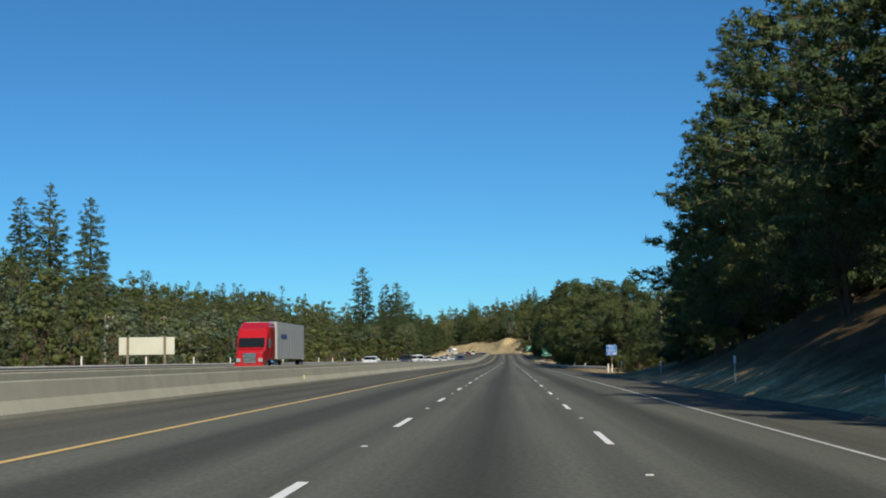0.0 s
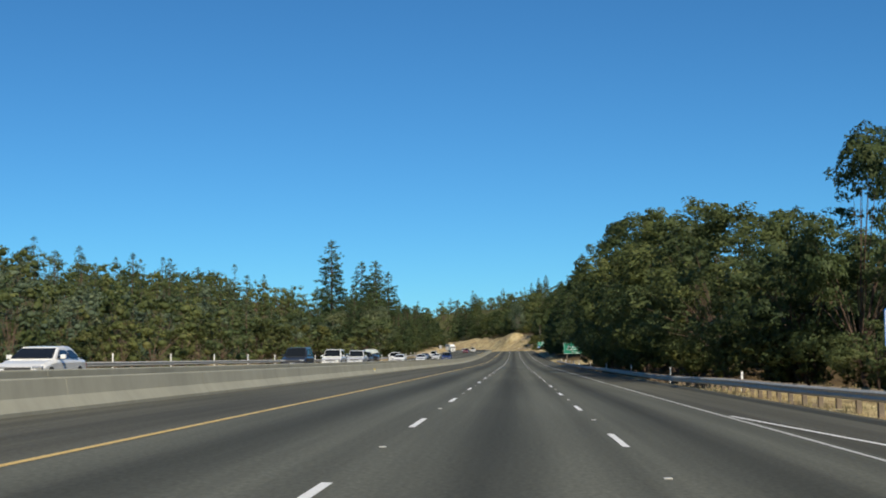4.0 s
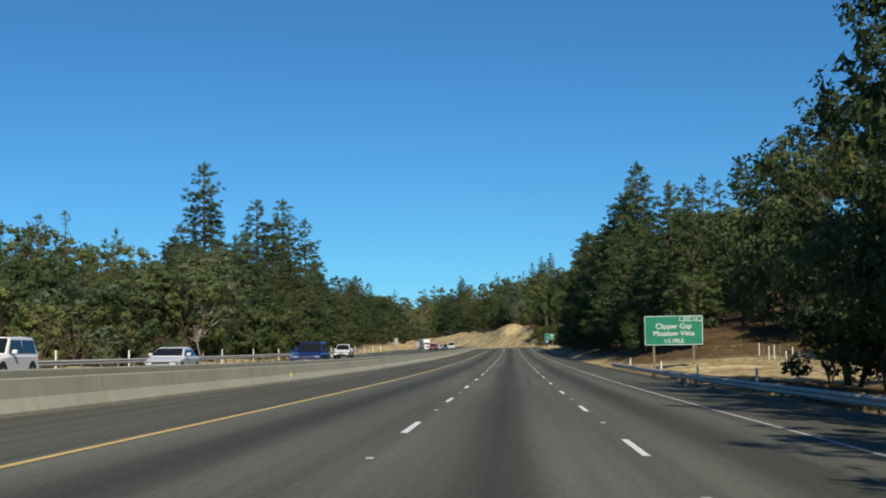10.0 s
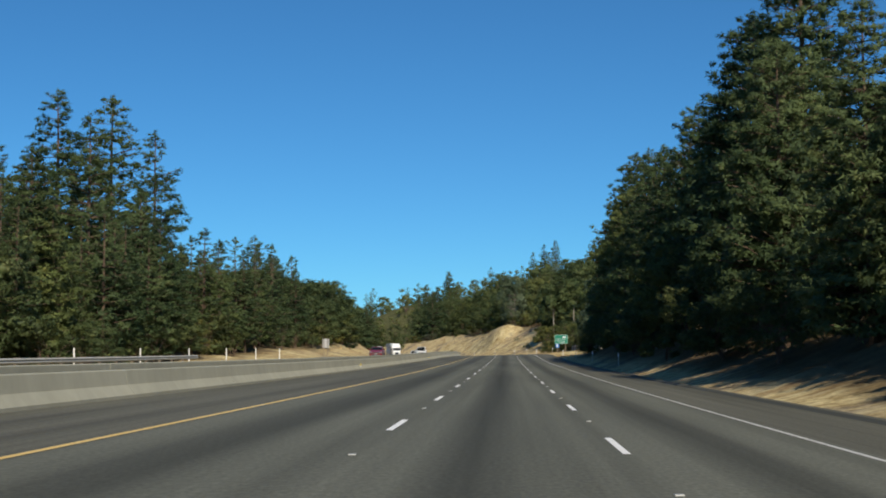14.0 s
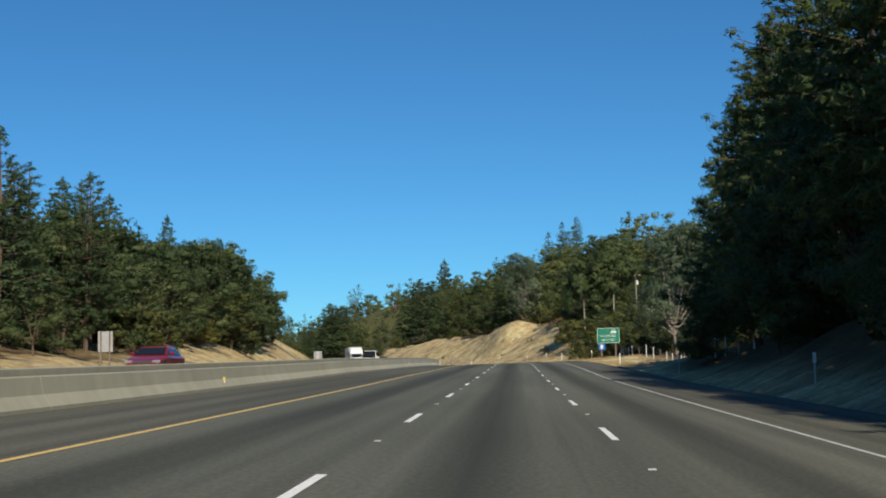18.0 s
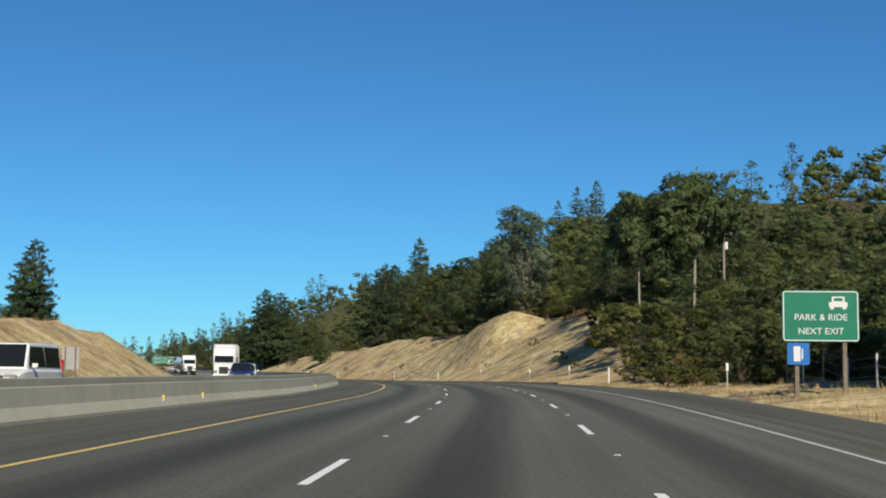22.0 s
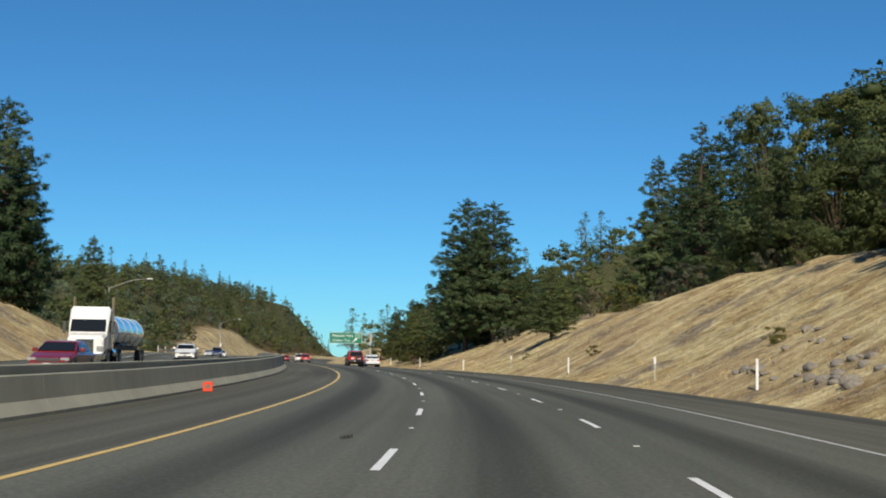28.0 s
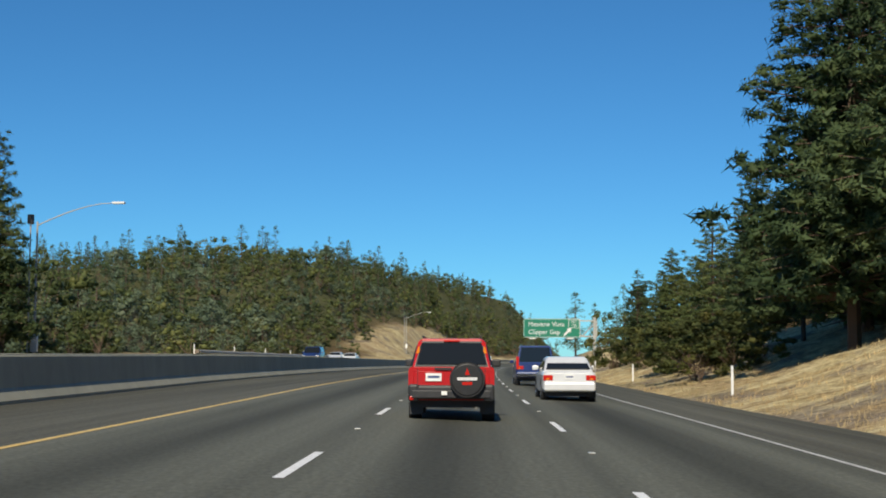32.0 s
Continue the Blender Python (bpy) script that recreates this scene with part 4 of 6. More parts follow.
# the wooded hill above the cut
wood(24, 790, 842, 31, 60, (("oak", 6), ("pine", 1)), 7.5, 10.5, "hill trees", 4.2, (1.0, 1.3))
wood(46, 842, 918, 30, 60, (("oak", 5), ("pine", 1)), 11, 15, "hill trees", 4.2, (1.0, 1.3))
row((("pine", 0, 957, 38, 22, 1.3), ("pine", 4, 966, 44, 23, 1.1), ("pine", 5, 975, 39, 22, 1.1), ("pine", 4, 984, 47, 24, 1.1), ("oak", 1, 944, 36, 7, 1.2), ("oak", 0, 960, 36, 4.5, 1.3), ("oak", 2, 972, 34, 4, 1.3), ("pine", 4, 995, 18, 21.5, 1.2), ("pine", 4, 988, 20.5, 19.3, 1.2), ("pine", 5, 1003, 21, 19, 1.2), ("pine", 4, 1014, 23, 16, 1.2), ("pine", 5, 1030, 21, 13, 1.3), ("pine", 3, 1045, 20, 11.5, 1.4), ("pine", 5, 1062, 19, 10, 1.4), ("pine", 0, 1085, 18, 9, 1.4), ("pine", 4, 943, 17.5, 7.2, 1.6), ("pine", 0, 900, 44, 17, 1.2), ("pine", 3, 950, 44, 19, 1.2), ("pine", 2, 976, 55, 20, 1.2), 
     ("oak", 0, 926, 30, 5.5, 1.3), ("oak", 1, 915, 31, 8, 1.2), ("oak", 2, 905, 29.5, 7.5, 1.2), ("pine", 0, 1002, 25, 14, 1.4)))
for s_, x_ in ((962, 22), (955, 25), (950, 27.5), (940, 28), (925, 25.5), (910, 26.5), (900, 25), (890, 27), (880, 25), (870, 26.5), (860, 25.5), (850, 26.5), (970, 18.5)):
    tree((("brush", "sage", "brush")[int(s_) % 3], 0), s_, x_, RNG.uniform(2.0, 3.6), RNG.uniform(1.0, 1.4), group="bushes along the bank top")
wood(26, 1004, 1120, 19, 50, (("pine", 3), ("oak", 2)), 8, 13, "roadside pines", 5, (1.1, 1.4))
wood(26, 1000, 1062, 12.2, 18, (("brush", 1),), 1.6, 3.4, "brush at the foot of the pines", 2.4, (1.2, 1.6))
row((("brush", 0, 1004, 14, 3, 1.2), ("brush", 1, 1012, 15, 3.5, 1.2), ("brush", 0, 1022, 14.5, 3, 1.3), ("brush", 1, 1034, 14, 3.2, 1.3), ("brush", 0, 1046, 14, 3.2, 1.3)))
for s_, x_, h_ in ((742, 13.5, 1.2), (768, 14, 1.0), (782, 15.5, 1.4), (806, 18, 1.2), (815, 14, 0.8), (845, 17, 0.8), (872, 14, 0.9), (908, 13, 0.9), (938, 14, 0.7)):
    tree((("brush", "sage")[int(s_) % 2], 0), s_, x_, h_, 1.1, group="small bushes on the bank")
row((("pine", 5, 993, 61, 28, 1.0), ("pine", 0, 998, 51, 21, 1.2), ("pine", 2, 1000, 56, 18, 1.2), ("pine", 1, 944, 62, 22, 1.0), ("pine", 0, 937, 75, 20, 1.1), ("pine", 0, 935, 79, 20, 1.1), ("pine", 1, 933, 83, 19, 1.1)))
wood(30, 925, 1060, 44, 74, (("oak", 3), ("pine", 1)), 6, 10, "hill trees", 5.0, (1.0, 1.3))
# across the road
row((("pine", 5, 1029, -36, 18.5, 1.1), ("pine", 5, 648, -42, 15.5, 1.2), ("pine", 2, 660, -44, 16, 1.2), ("pine", 5, 672, -45, 15, 1.2), ("pine", 1, 553, -60, 35, 1.25), ("pine", 1, 568, -47, 31, 1.2), ("pine", 0, 556, -46, 27, 1.2), ("pine", 1, 560, -51, 30, 1.2), ("pine", 2, 573, -43, 28, 1.1), ("pine", 0, 545, -52, 22, 1.2), ("pine", 1, 308, -98, 28, 1.2), ("pine", 0, 314, -110, 30, 1.2),
     ("pine", 1, 322, -120, 28, 1.2), ("pine", 5, 828, -58, 27, 0.8), ("pine", 4, 984, -42, 29, 1.0), ("pine", 4, 994, -43, 26, 1.1), ("pine", 5, 1010, -46, 14, 1.3), ("far_pine", 1, 430, -150, 20, 1.0), ("far_pine", 3, 470, -130, 18, 1.1)))
wood(40, 500, 645, -46, -35, (("pine", 6),), 13, 16.5, "woods across the road", 3.6, (1.1, 1.45))
for k_, s_ in enumerate(range(503, 646, 11)):
    tree(("pine", (2, 5, 0, 3)[k_ % 4]), s_, -35.5 - 2.2 * (k_ * 3 % 4), 10.5 + (k_ * 5 % 7) * 0.7, 1.15, group="woods across the road")
wood(22, 500, 690, -35, -31.5, (("oak", 1), ("brush", 1)), 3, 5, "woods across the road", 4.0, (1.1, 1.4))
for k_, s_ in enumerate(range(452, 562, 8)):
    tree(("pine", (5, 2, 4, 3)[k_ % 4]), s_, -38 - 3.1 * (k_ * 5 % 4), 16 + (k_ * 5 % 7) * 0.5, 1.2, group="woods across the road")
wood(30, 420, 545, -60, -34, (("pine", 2), ("oak", 2), ("grey", 1)), 9, 14, "woods across the road", 5, (1.0, 1.4))
wood(38, 640, 726, -54, -37.5, (("oak", 1),), 10.5, 13, "oaks on the cut", 3.8, (1.1, 1.3))
wood(26, 642, 724, -36, -32.8, (("brush", 3), ("oak", 1)), 2.5, 4.5, "bushes on the cut", 2.8, (1.2, 1.5))
wood(18, 655, 718, -37.5, -34, (("oak", 1),), 7, 9.5, "oaks on the cut", 3.6, (1.1, 1.3))
row((("oak", 1, 733, -41, 8, 1.1), ("oak", 0, 742, -46, 9, 1.1), ("oak", 2, 750, -52, 10, 1.1)))
wood(60, 150, 430, -46, -31, (("far_oak", 4), ("far_grey", 2), ("brush", 2)), 4, 7.5, "trees behind the guardrail", 4.5, (0.9, 1.3))
far_wood(300, 30, 560, -80, -42, (("far_oak", 4), ("far_grey", 2), ("far_pine", 1)), 6.5, 10, 3.6)
far_wood(430, 30, 600, -210, -78, (("far_oak", 5), ("far_grey", 1), ("far_pine", 2)), 8, 12, 4.8)
far_wood(150, 560, 860, -250, -56, (("far_oak", 5), ("far_pine", 1), ("far_grey", 1)), 8, 12, 6.5)
far_wood(60, 1000, 1110, -60, -33, (("far_oak", 4), ("far_grey", 2)), 3, 6, 4.0)
far_wood(300, 1060, 1400, -115, -42, (("far_oak", 5), ("far_pine", 1), ("far_grey", 5)), 4.5, 11.5, 5.6)
far_wood(170, 1060, 1400, -115, -40, (("far_oak", 3), ("far_grey", 2)), 2.2, 4.2, 3.0)
far_wood(240, 1060, 1560, -190, -110, (("far_oak", 4), ("far_pine", 2), ("far_grey", 2)), 6, 10, 5.0)
far_wood(300, 1400, 1690, -112, -34, (("far_oak", 4), ("far_pine", 2), ("far_grey", 2)), 6, 9.5, 3.4)
far_wood(120, 1040, 1300, -75, -36, (("far_oak", 3), ("far_grey", 1)), 3, 5.5, 3.5)
far_wood(110, 120, 430, 38, 130, (("far_oak", 4), ("far_pine", 1), ("far_grey", 1)), 8, 13, 6.0)
far_wood(150, 430, 760, 42, 150, (("far_oak", 4), ("far_grey", 1)), 6, 9, 5.5)
far_wood(330, 760, 1180, 56, 190, (("far_oak", 6), ("far_pine", 1), ("far_grey", 1)), 8, 12, 5.5)
far_wood(110, 1120, 1640, 16, 110, (("far_pine", 3), ("far_oak", 2)), 8, 13, 6.0)
far_wood(45, 1080, 1520, -125, -48, (("far_pine", 1),), 8.5, 12, 12.0)
join_far()
for k_, src_ in KINDS.items():
    if k_ not in USED:
        for o_ in (*src_.children, src_):
            bpy.data.objects.remove(o_)

# ---- roadside furniture ----
def place(ob, m):
    ob.matrix_basis = m
    return ob


def text_mesh(body, size, depth=0.004):
    cu = bpy.data.curves.new("words", "FONT")
    cu.body, cu.size, cu.extrude, cu.align_x, cu.align_y = body, size, depth, "CENTER", "CENTER"
    tmp = bpy.data.objects.new("words", cu)
    scene.collection.objects.link(tmp)
    dg = bpy.context.evaluated_depsgraph_get()
    me = bpy.data.meshes.new_from_object(tmp.evaluated_get(dg))
    bpy.data.objects.remove(tmp)
    return me


def words(body, size, x, z, y, parent, material, label, stretch=1.0):
    """Lettering that faces -y on a panel."""
    me = text_mesh(body, size)
    me.materials.clear()
    me.materials.append(material)
    ob = new("lettering", me)
    ob.parent = parent
    ob.matrix_basis = pose(x, y, z, 90, 0, 0) @ Matrix.Diagonal((stretch, 1, 1, 1))
    tagged(ob, label)
    return ob


def rounded_plate(x0, z0, x1, z1, y0, y1, r):
    bm = bmesh.new()
    pts = []
    for cx, cz, a0 in ((x1 - r, z1 - r, 0), (x0 + r, z1 - r, 90), (x0 + r, z0 + r, 180), (x1 - r, z0 + r, 270)):
        for k in range(5):
            a = radians(a0 + 22.5 * k)
            pts.append((cx + r * math.cos(a), cz + r * math.sin(a)))
    f = bm.faces.new([bm.verts.new((x, y0, z)) for x, z in pts])
    ext = bmesh.ops.extrude_face_region(bm, geom=[f])
    bmesh.ops.translate(bm, verts=[v for v in ext["geom"] if isinstance(v, bmesh.types.BMVert)], vec=(0, y1 - y0, 0))
    bmesh.ops.recalc_face_normals(bm, faces=bm.faces)
    return bm


def ring_plate(x0, z0, x1, z1, y0, y1, r, w):
    """A raised border line round a panel."""
    bm = bmesh.new()
    loops = []
    for d in (0, w):
        pts = []
        rr = max(r - d, 0.01)
        for cx, cz, a0 in ((x1 - r, z1 - r, 0), (x0 + r, z1 - r, 90), (x0 + r, z0 + r, 180), (x1 - r, z0 + r, 270)):
            for k in range(5):
                a = radians(a0 + 22.5 * k)
                pts.append((cx + rr * math.cos(a), cz + rr * math.sin(a)))
        loops.append([bm.verts.new((x, y0, z)) for x, z in pts])
    n = len(loops[0])
    for k in range(n):
        bm.faces.new((loops[0][k], loops[0][(k + 1) % n], loops[1][(k + 1) % n], loops[1][k]))
    ext = bmesh.ops.extrude_face_region(bm, geom=list(bm.faces))
    bmesh.ops.translate(bm, verts=[v for v in ext["geom"] if isinstance(v, bmesh.types.BMVert)], vec=(0, y1 - y0, 0))
    bmesh.ops.recalc_face_normals(bm, faces=bm.faces)
    return bm


def panel(root, x0, z0, x1, z1, material, y=0.0, border=0.035, name="panel", r=0.12):
    part(name, rounded_plate(x0, z0, x1, z1, y - 0.02, y + 0.02, r), material, root)
    part("border", ring_plate(x0 + 0.03, z0 + 0.03, x1 - 0.03, z1 - 0.03, y - 0.026, y - 0.019, r - 0.02, border), M_SIGNWHITE, root, "white painted border")


def sign_posts(root, xs, z0, z1, material, w=0.09):
    for x in xs:
        part("post", boxbm(x - w / 2, 0.025, z0, x + w / 2, 0.025 + w * 1.3, z1, bevel=0.01), material, root)


def exit_sign(m):
    root = empty("guide_sign", m, "green guide sign naming the next exit on two timber posts", "road sign")
    panel(root, -2.25, 1.55, 2.25, 3.85, M_GREEN)
    sign_posts(root, (-1.55, 1.5), -0.8, 3.6, M_TIMBER, 0.16)
    words("Clipper Gap", 0.56, 0, 3.02, -0.03, root, M_SIGNWHITE, "white lettering Clipper Gap")
    words("Meadow Vista", 0.56, 0, 2.46, -0.03, root, M_SIGNWHITE, "white lettering Meadow Vista")
    words("1/2 MILE", 0.44, 0, 1.88, -0.03, root, M_SIGNWHITE, "white lettering half mile")
    part("exit_tab", ring_plate(0.45, 3.42, 2.2, 3.8, -0.028, -0.019, 0.06, 0.03), M_SIGNWHITE, root, "white outlined exit number box")
    words("EXIT 125", 0.3, 1.32, 3.61, -0.03, root, M_SIGNWHITE, "white lettering exit 125", 0.95)
    return root


def park_sign(m):
    root = empty("guide_sign", m, "green park and ride sign on two posts with small blue plate", "road sign")
    panel(root, -1.36, 1.55, 1.36, 3.4, M_GREEN)
    sign_posts(root, (-0.85, 0.85), -1.1, 3.2, M_TIMBER, 0.15)
    words("PARK & RIDE", 0.33, 0, 2.42, -0.03, root, M_SIGNWHITE, "white lettering park and ride")
    words("NEXT EXIT", 0.33, 0, 1.92, -0.03, root, M_SIGNWHITE, "white lettering next exit")
    car_bm = boxbm(0.3, -0.032, 2.8, 0.95, -0.02, 2.98)
    box(car_bm, 0.4, -0.032, 2.98, 0.85, -0.02, 3.18)
    box(car_bm, 0.35, -0.032, 2.72, 0.47, -0.02, 2.8)
    box(car_bm, 0.78, -0.032, 2.72, 0.9, -0.02, 2.8)
    part("car_symbol", car_bm, M_SIGNWHITE, root, "white car symbol")
    part("car_symbol_window", boxbm(0.47, -0.036, 3.01, 0.78, -0.03, 3.13), M_GREEN, root)
    b = part("blue_plate", rounded_plate(-1.2, 0.72, -0.42, 1.5, -0.04, -0.01, 0.06), M_BLUE, root, "small blue fuel sign")
    sym = boxbm(-0.98, -0.05, 0.84, -0.74, -0.035, 1.38)
    box(sym, -0.7, -0.05, 0.92, -0.65, -0.035, 1.3)
    part("fuel_symbol", sym, M_SIGNWHITE, root, "white fuel pump symbol")
    return root


def blue_sign(m):
    root = empty("information_sign", m, "blue roadside information sign about drunk drivers on one brown post", "road sign")
    panel(root, -0.72, 1.5, 0.72, 2.95, M_BLUE, r=0.08, border=0.02)
    sign_posts(root, (0.0,), -2.0, 2.8, M_TIMBER, 0.1)
    for z, w in ((2.72, "REPORT"), (2.43, "DRUNK"), (2.14, "DRIVERS")):
        words(w, 0.25, 0, z, -0.03, root, M_SIGNWHITE, "white lettering " + w.lower())
    words("CALL", 0.23, -0.3, 1.72, -0.03, root, M_SIGNWHITE, "white lettering call")
    part("text_bar", boxbm(0.18, -0.03, 1.64, 0.55, -0.02, 1.8), M_SIGNWHITE, root)
    part("divider", boxbm(-0.69, -0.028, 1.93, 0.69, -0.019, 1.965), M_SIGNWHITE, root)
    return root


def gantry(m):
    root = empty("cantilever_sign", m, "green overhead exit sign on a grey steel cantilever frame", "road sign")
    pole = part("pole", cylbm((0, 0, -0.5), (0, 0, 7.7), 0.2, 0.17, 14), M_GALV, root)
    for z in (5.35, 7.25):
        part("chord", boxbm(-8.6, -0.16, z - 0.08, 0.3, -0.0, z + 0.08), M_GALV, root)
    for x in (-8.5, 0.25):
        part("upright", boxbm(x - 0.07, -0.15, 5.3, x + 0.07, -0.02, 7.3), M_GALV, root)
    n = 5
    for k in range(n):
        x0, x1 = -8.5 + k * 1.75, -8.5 + (k + 1) * 1.75
        z0, z1 = (5.35, 7.25) if k % 2 == 0 else (7.25, 5.35)
        part("brace", cylbm((x0, -0.08, z0), (x1, -0.08, z1), 0.06, n=8), M_GALV, root)
    panel(root, -8.7, 5.2, -1.75, 7.5, M_GREEN, -0.25, 0.05, "panel", 0.2)
    words("Meadow Vista", 0.78, -5.9, 6.8, -0.285, root, M_SIGNWHITE, "white lettering Meadow Vista")
    words("Clipper Gap", 0.78, -6.15, 5.85, -0.285, root, M_SIGNWHITE, "white lettering Clipper Gap")
    arrow = bmesh.new()
    pts = ((-3.5, 5.5), (-3.3, 5.4), (-2.75, 5.95), (-2.6, 5.75), (-2.5, 6.35), (-3.1, 6.25), (-2.9, 6.1))
    f = arrow.faces.new([arrow.verts.new((x - 0.35, -0.285, z)) for x, z in pts])
    part("arrow", arrow, M_SIGNWHITE, root, "white slanted exit arrow")
    part("exit_tab", ring_plate(-3.2, 6.35, -1.85, 7.4, -0.285, -0.275, 0.08, 0.05), M_SIGNWHITE, root, "white outlined exit number box")
    words("EXIT", 0.36, -2.53, 7.1, -0.285, root, M_SIGNWHITE, "white lettering exit")
    words("125", 0.5, -2.53, 6.65, -0.285, root, M_SIGNWHITE, "white lettering 125")
    for x in (-7.6, -3.0):
        part("lamp", boxbm(x - 0.4, -0.9, 5.0, x + 0.4, -0.55, 5.15, bevel=0.03), M_POST, root, "pale sign light")
        part("lamp_arm", boxbm(x - 0.03, -0.6, 5.1, x + 0.03, 0.0, 5.16), M_GALV, root)
    return root


exit_sign(stand(399, 12.6, 0.7, -3))
park_sign(stand(688, 11.8, 0.55, -3))
blue_sign(stand(160, 12.5, 0.8, -4) @ Matrix.Diagonal((0.85, 0.85, 0.85, 1)))
gantry(stand(1096, 13.9, -0.5, 0))


gv0, gv1 = spot(np.array([121.0, 152.0]), np.array([8.2, 5.6]), 0.008), spot(np.array([121.0, 152.0]), np.array([8.35, 5.75]), 0.008)
mesh_part("shoulder_stripe", [gv0[0], gv0[1], gv1[1], gv1[0]], [(0, 3, 2, 1)], M_WHITE, road, "slanted white stripe across the shoulder")
# white delineator posts
def delineator(m, h=1.15, label="slim white plastic marker post on the verge"):
    root = empty("marker_post", m, label, "marker post", "marker posts along the road")
    part("post", boxbm(-0.05, -0.012, -0.3, 0.05, 0.012, h, bevel=0.004), M_POST, root)
    part("reflector", boxbm(-0.04, -0.018, h - 0.2, 0.04, -0.012, h - 0.06), M_SIGNWHITE, root)
    return root


def steel_marker(m):
    root = empty("marker_post", m, "grey steel marker post with white plate on top", "marker post", "marker posts along the road")
    part("post", boxbm(-0.03, -0.02, -0.3, 0.03, 0.02, 1.2, bevel=0.006), M_GALV, root)
    part("plate", boxbm(-0.06, -0.03, 0.85, 0.06, -0.02, 1.2, bevel=0.004), M_SIGNWHITE, root, "white reflective plate")
    return root


first_post = delineator(stand(145.6, 11.0, -0.1))
for s, x in ((660, 10.6), (830, 10.3), (862, 10.4), (905, 10.5), (952, 10.3), (985, 10.4), (1020, 10.6), (735, 10.6)):
    copy_thing(first_post, on_ground(s, x, 0.0, 0))
first_steel = steel_marker(stand(36, 10.3, -0.1))
for s, x in ((60, 10.3), (90, 10.4), (120, 10.3), (535, 10.4), (572, 10.4), (610, 10.4), (700, 10.8), (752, 10.5), (772, 10.4), (802, 10.5), (880, 10.4), (928, 10.5), (1048, 10.4)):
    copy_thing(first_steel, on_ground(s, x, 0.0, 0))
for k in range(-1, 38):
    s = 8 + k * 15.2
    copy_thing(first_post, stand(s, -27.1, 0.15))


# guardrails
def guardrail(name, s0, s1, x, side, label, gap=1.905, flare=0.0, drop=0.0):
    """W-beam on timber blocks and posts; side: +1 if the rail faces the lanes to its right."""
    root = empty(name, Matrix(), label, "guardrail")
    prof = ((0.0, 0.45), (0.03, 0.48), (0.075, 0.52), (0.075, 0.55), (0.03, 0.6), (0.03, 0.63), (0.075, 0.68), (0.075, 0.71), (0.03, 0.75), (0.0, 0.78))
    n = int((s1 - s0) / 3.81)

    def line(s):
        return x + flare * (1 - smooth(s0, s0 + 22, s)), -0.06 - drop * smooth(s0 + 25, s0 + 60, s)

    for k in range(n):
        ss = np.array([s0 + 3.81 * k, s0 + 3.81 * (k + 1) - 0.01])
        lx, lz = line(ss)
        v = np.concatenate([spot(ss, lx + side * d, z + lz) for d, z in prof] + [spot(ss, lx + side * (d - 0.006), z + lz) for d, z in reversed(prof)])
        m = 2 * len(prof)
        f = [(a * 2, a * 2 + 1, ((a + 1) % m) * 2 + 1, ((a + 1) % m) * 2) for a in range(m)]
        mesh_part("rail", v, f, M_GALV, root)
    post = boxbm(-0.08, -0.1, -0.6, 0.08, 0.1, 0.8, bevel=0.012)
    pm = part("post", post, M_TIMBER, root)
    pm.matrix_basis = stand(s0, x + flare - side * 0.32, -0.06)
    bl = part("block", boxbm(-0.12, -0.08, 0.45, 0.12, 0.08, 0.8, bevel=0.01), M_TIMBER, root)
    bl.matrix_basis = stand(s0, x + flare - side * 0.12, -0.06)
    for k in range(1, int((s1 - s0) / gap)):
        for src, off in ((pm, -0.32), (bl, -0.12)):
            o = new(src.name.split(".")[0], src.data)
            o.parent = root
            lx, lz = line(s0 + k * gap)
            o.matrix_basis = stand(s0 + k * gap, float(lx) + side * off, float(lz))
    return root


guardrail("guardrail", 147, 428, 9.7, -1, "galvanised steel guardrail on weathered timber posts", 1.905, 1.2, 0.2)
guardrail("guardrail", -80, 528, -26.6, 1, "galvanised steel guardrail on weathered timber posts", 3.81)
guardrail("guardrail", 1062, 1200, -27.2, 1, "galvanised steel guardrail on weathered timber posts", 3.81)
for s in (147.5, 178, 206, 236, 268, 300, 332, 352, 370, 388, 412):
    copy_thing(first_post, stand(s, 10.35 + 1.2 * (s < 150), -0.1))
for s in (1062, 1082, 1102, 1122):
    copy_thing(first_post, stand(s, -27.7, 0.1))


# dark drainage edge of asphalt along the bank
def dike(s0, s1):
    ss = np.linspace(s0, s1, int((s1 - s0) / 4) + 2)
    prof = ((8.75, 0.0), (8.85, 0.09), (9.0, 0.12), (9.15, 0.09), (9.25, -0.1))
    n = len(ss)
    v = np.concatenate([spot(ss, x, z) for x, z in prof])
    f = [(a * n + j, a * n + j + 1, (a + 1) * n + j + 1, (a + 1) * n + j) for a in range(len(prof) - 1) for j in range(n - 1)]
    tagged(mesh_part("kerb", v, f, M_SHOULDER), "low rounded asphalt kerb at the pavement's edge", "kerb", "", "structure")


dike(-60, 640)
dike(750, 960)


# field fence
def fence(pts, label):
    root = empty("field_fence", Matrix(), label, "fence")
    last = None
    for k, (s, x) in enumerate(pts):
        m = on_ground(s, x)
        o = part("post", cylbm((0, 0, -0.3), (0, 0, 1.35), 0.05, 0.045, 8), M_POST if k % 3 else M_TIMBER, root)
        o.matrix_basis = m
        p = m.translation
        if last is not None:
            for z in (0.45, 0.85, 1.2):
                part("wire", cylbm(last + Vector((0, 0, z)), p + Vector((0, 0, z)), 0.006, n=4, caps=False), M_GALV, root)
        last = p.copy()
    return root


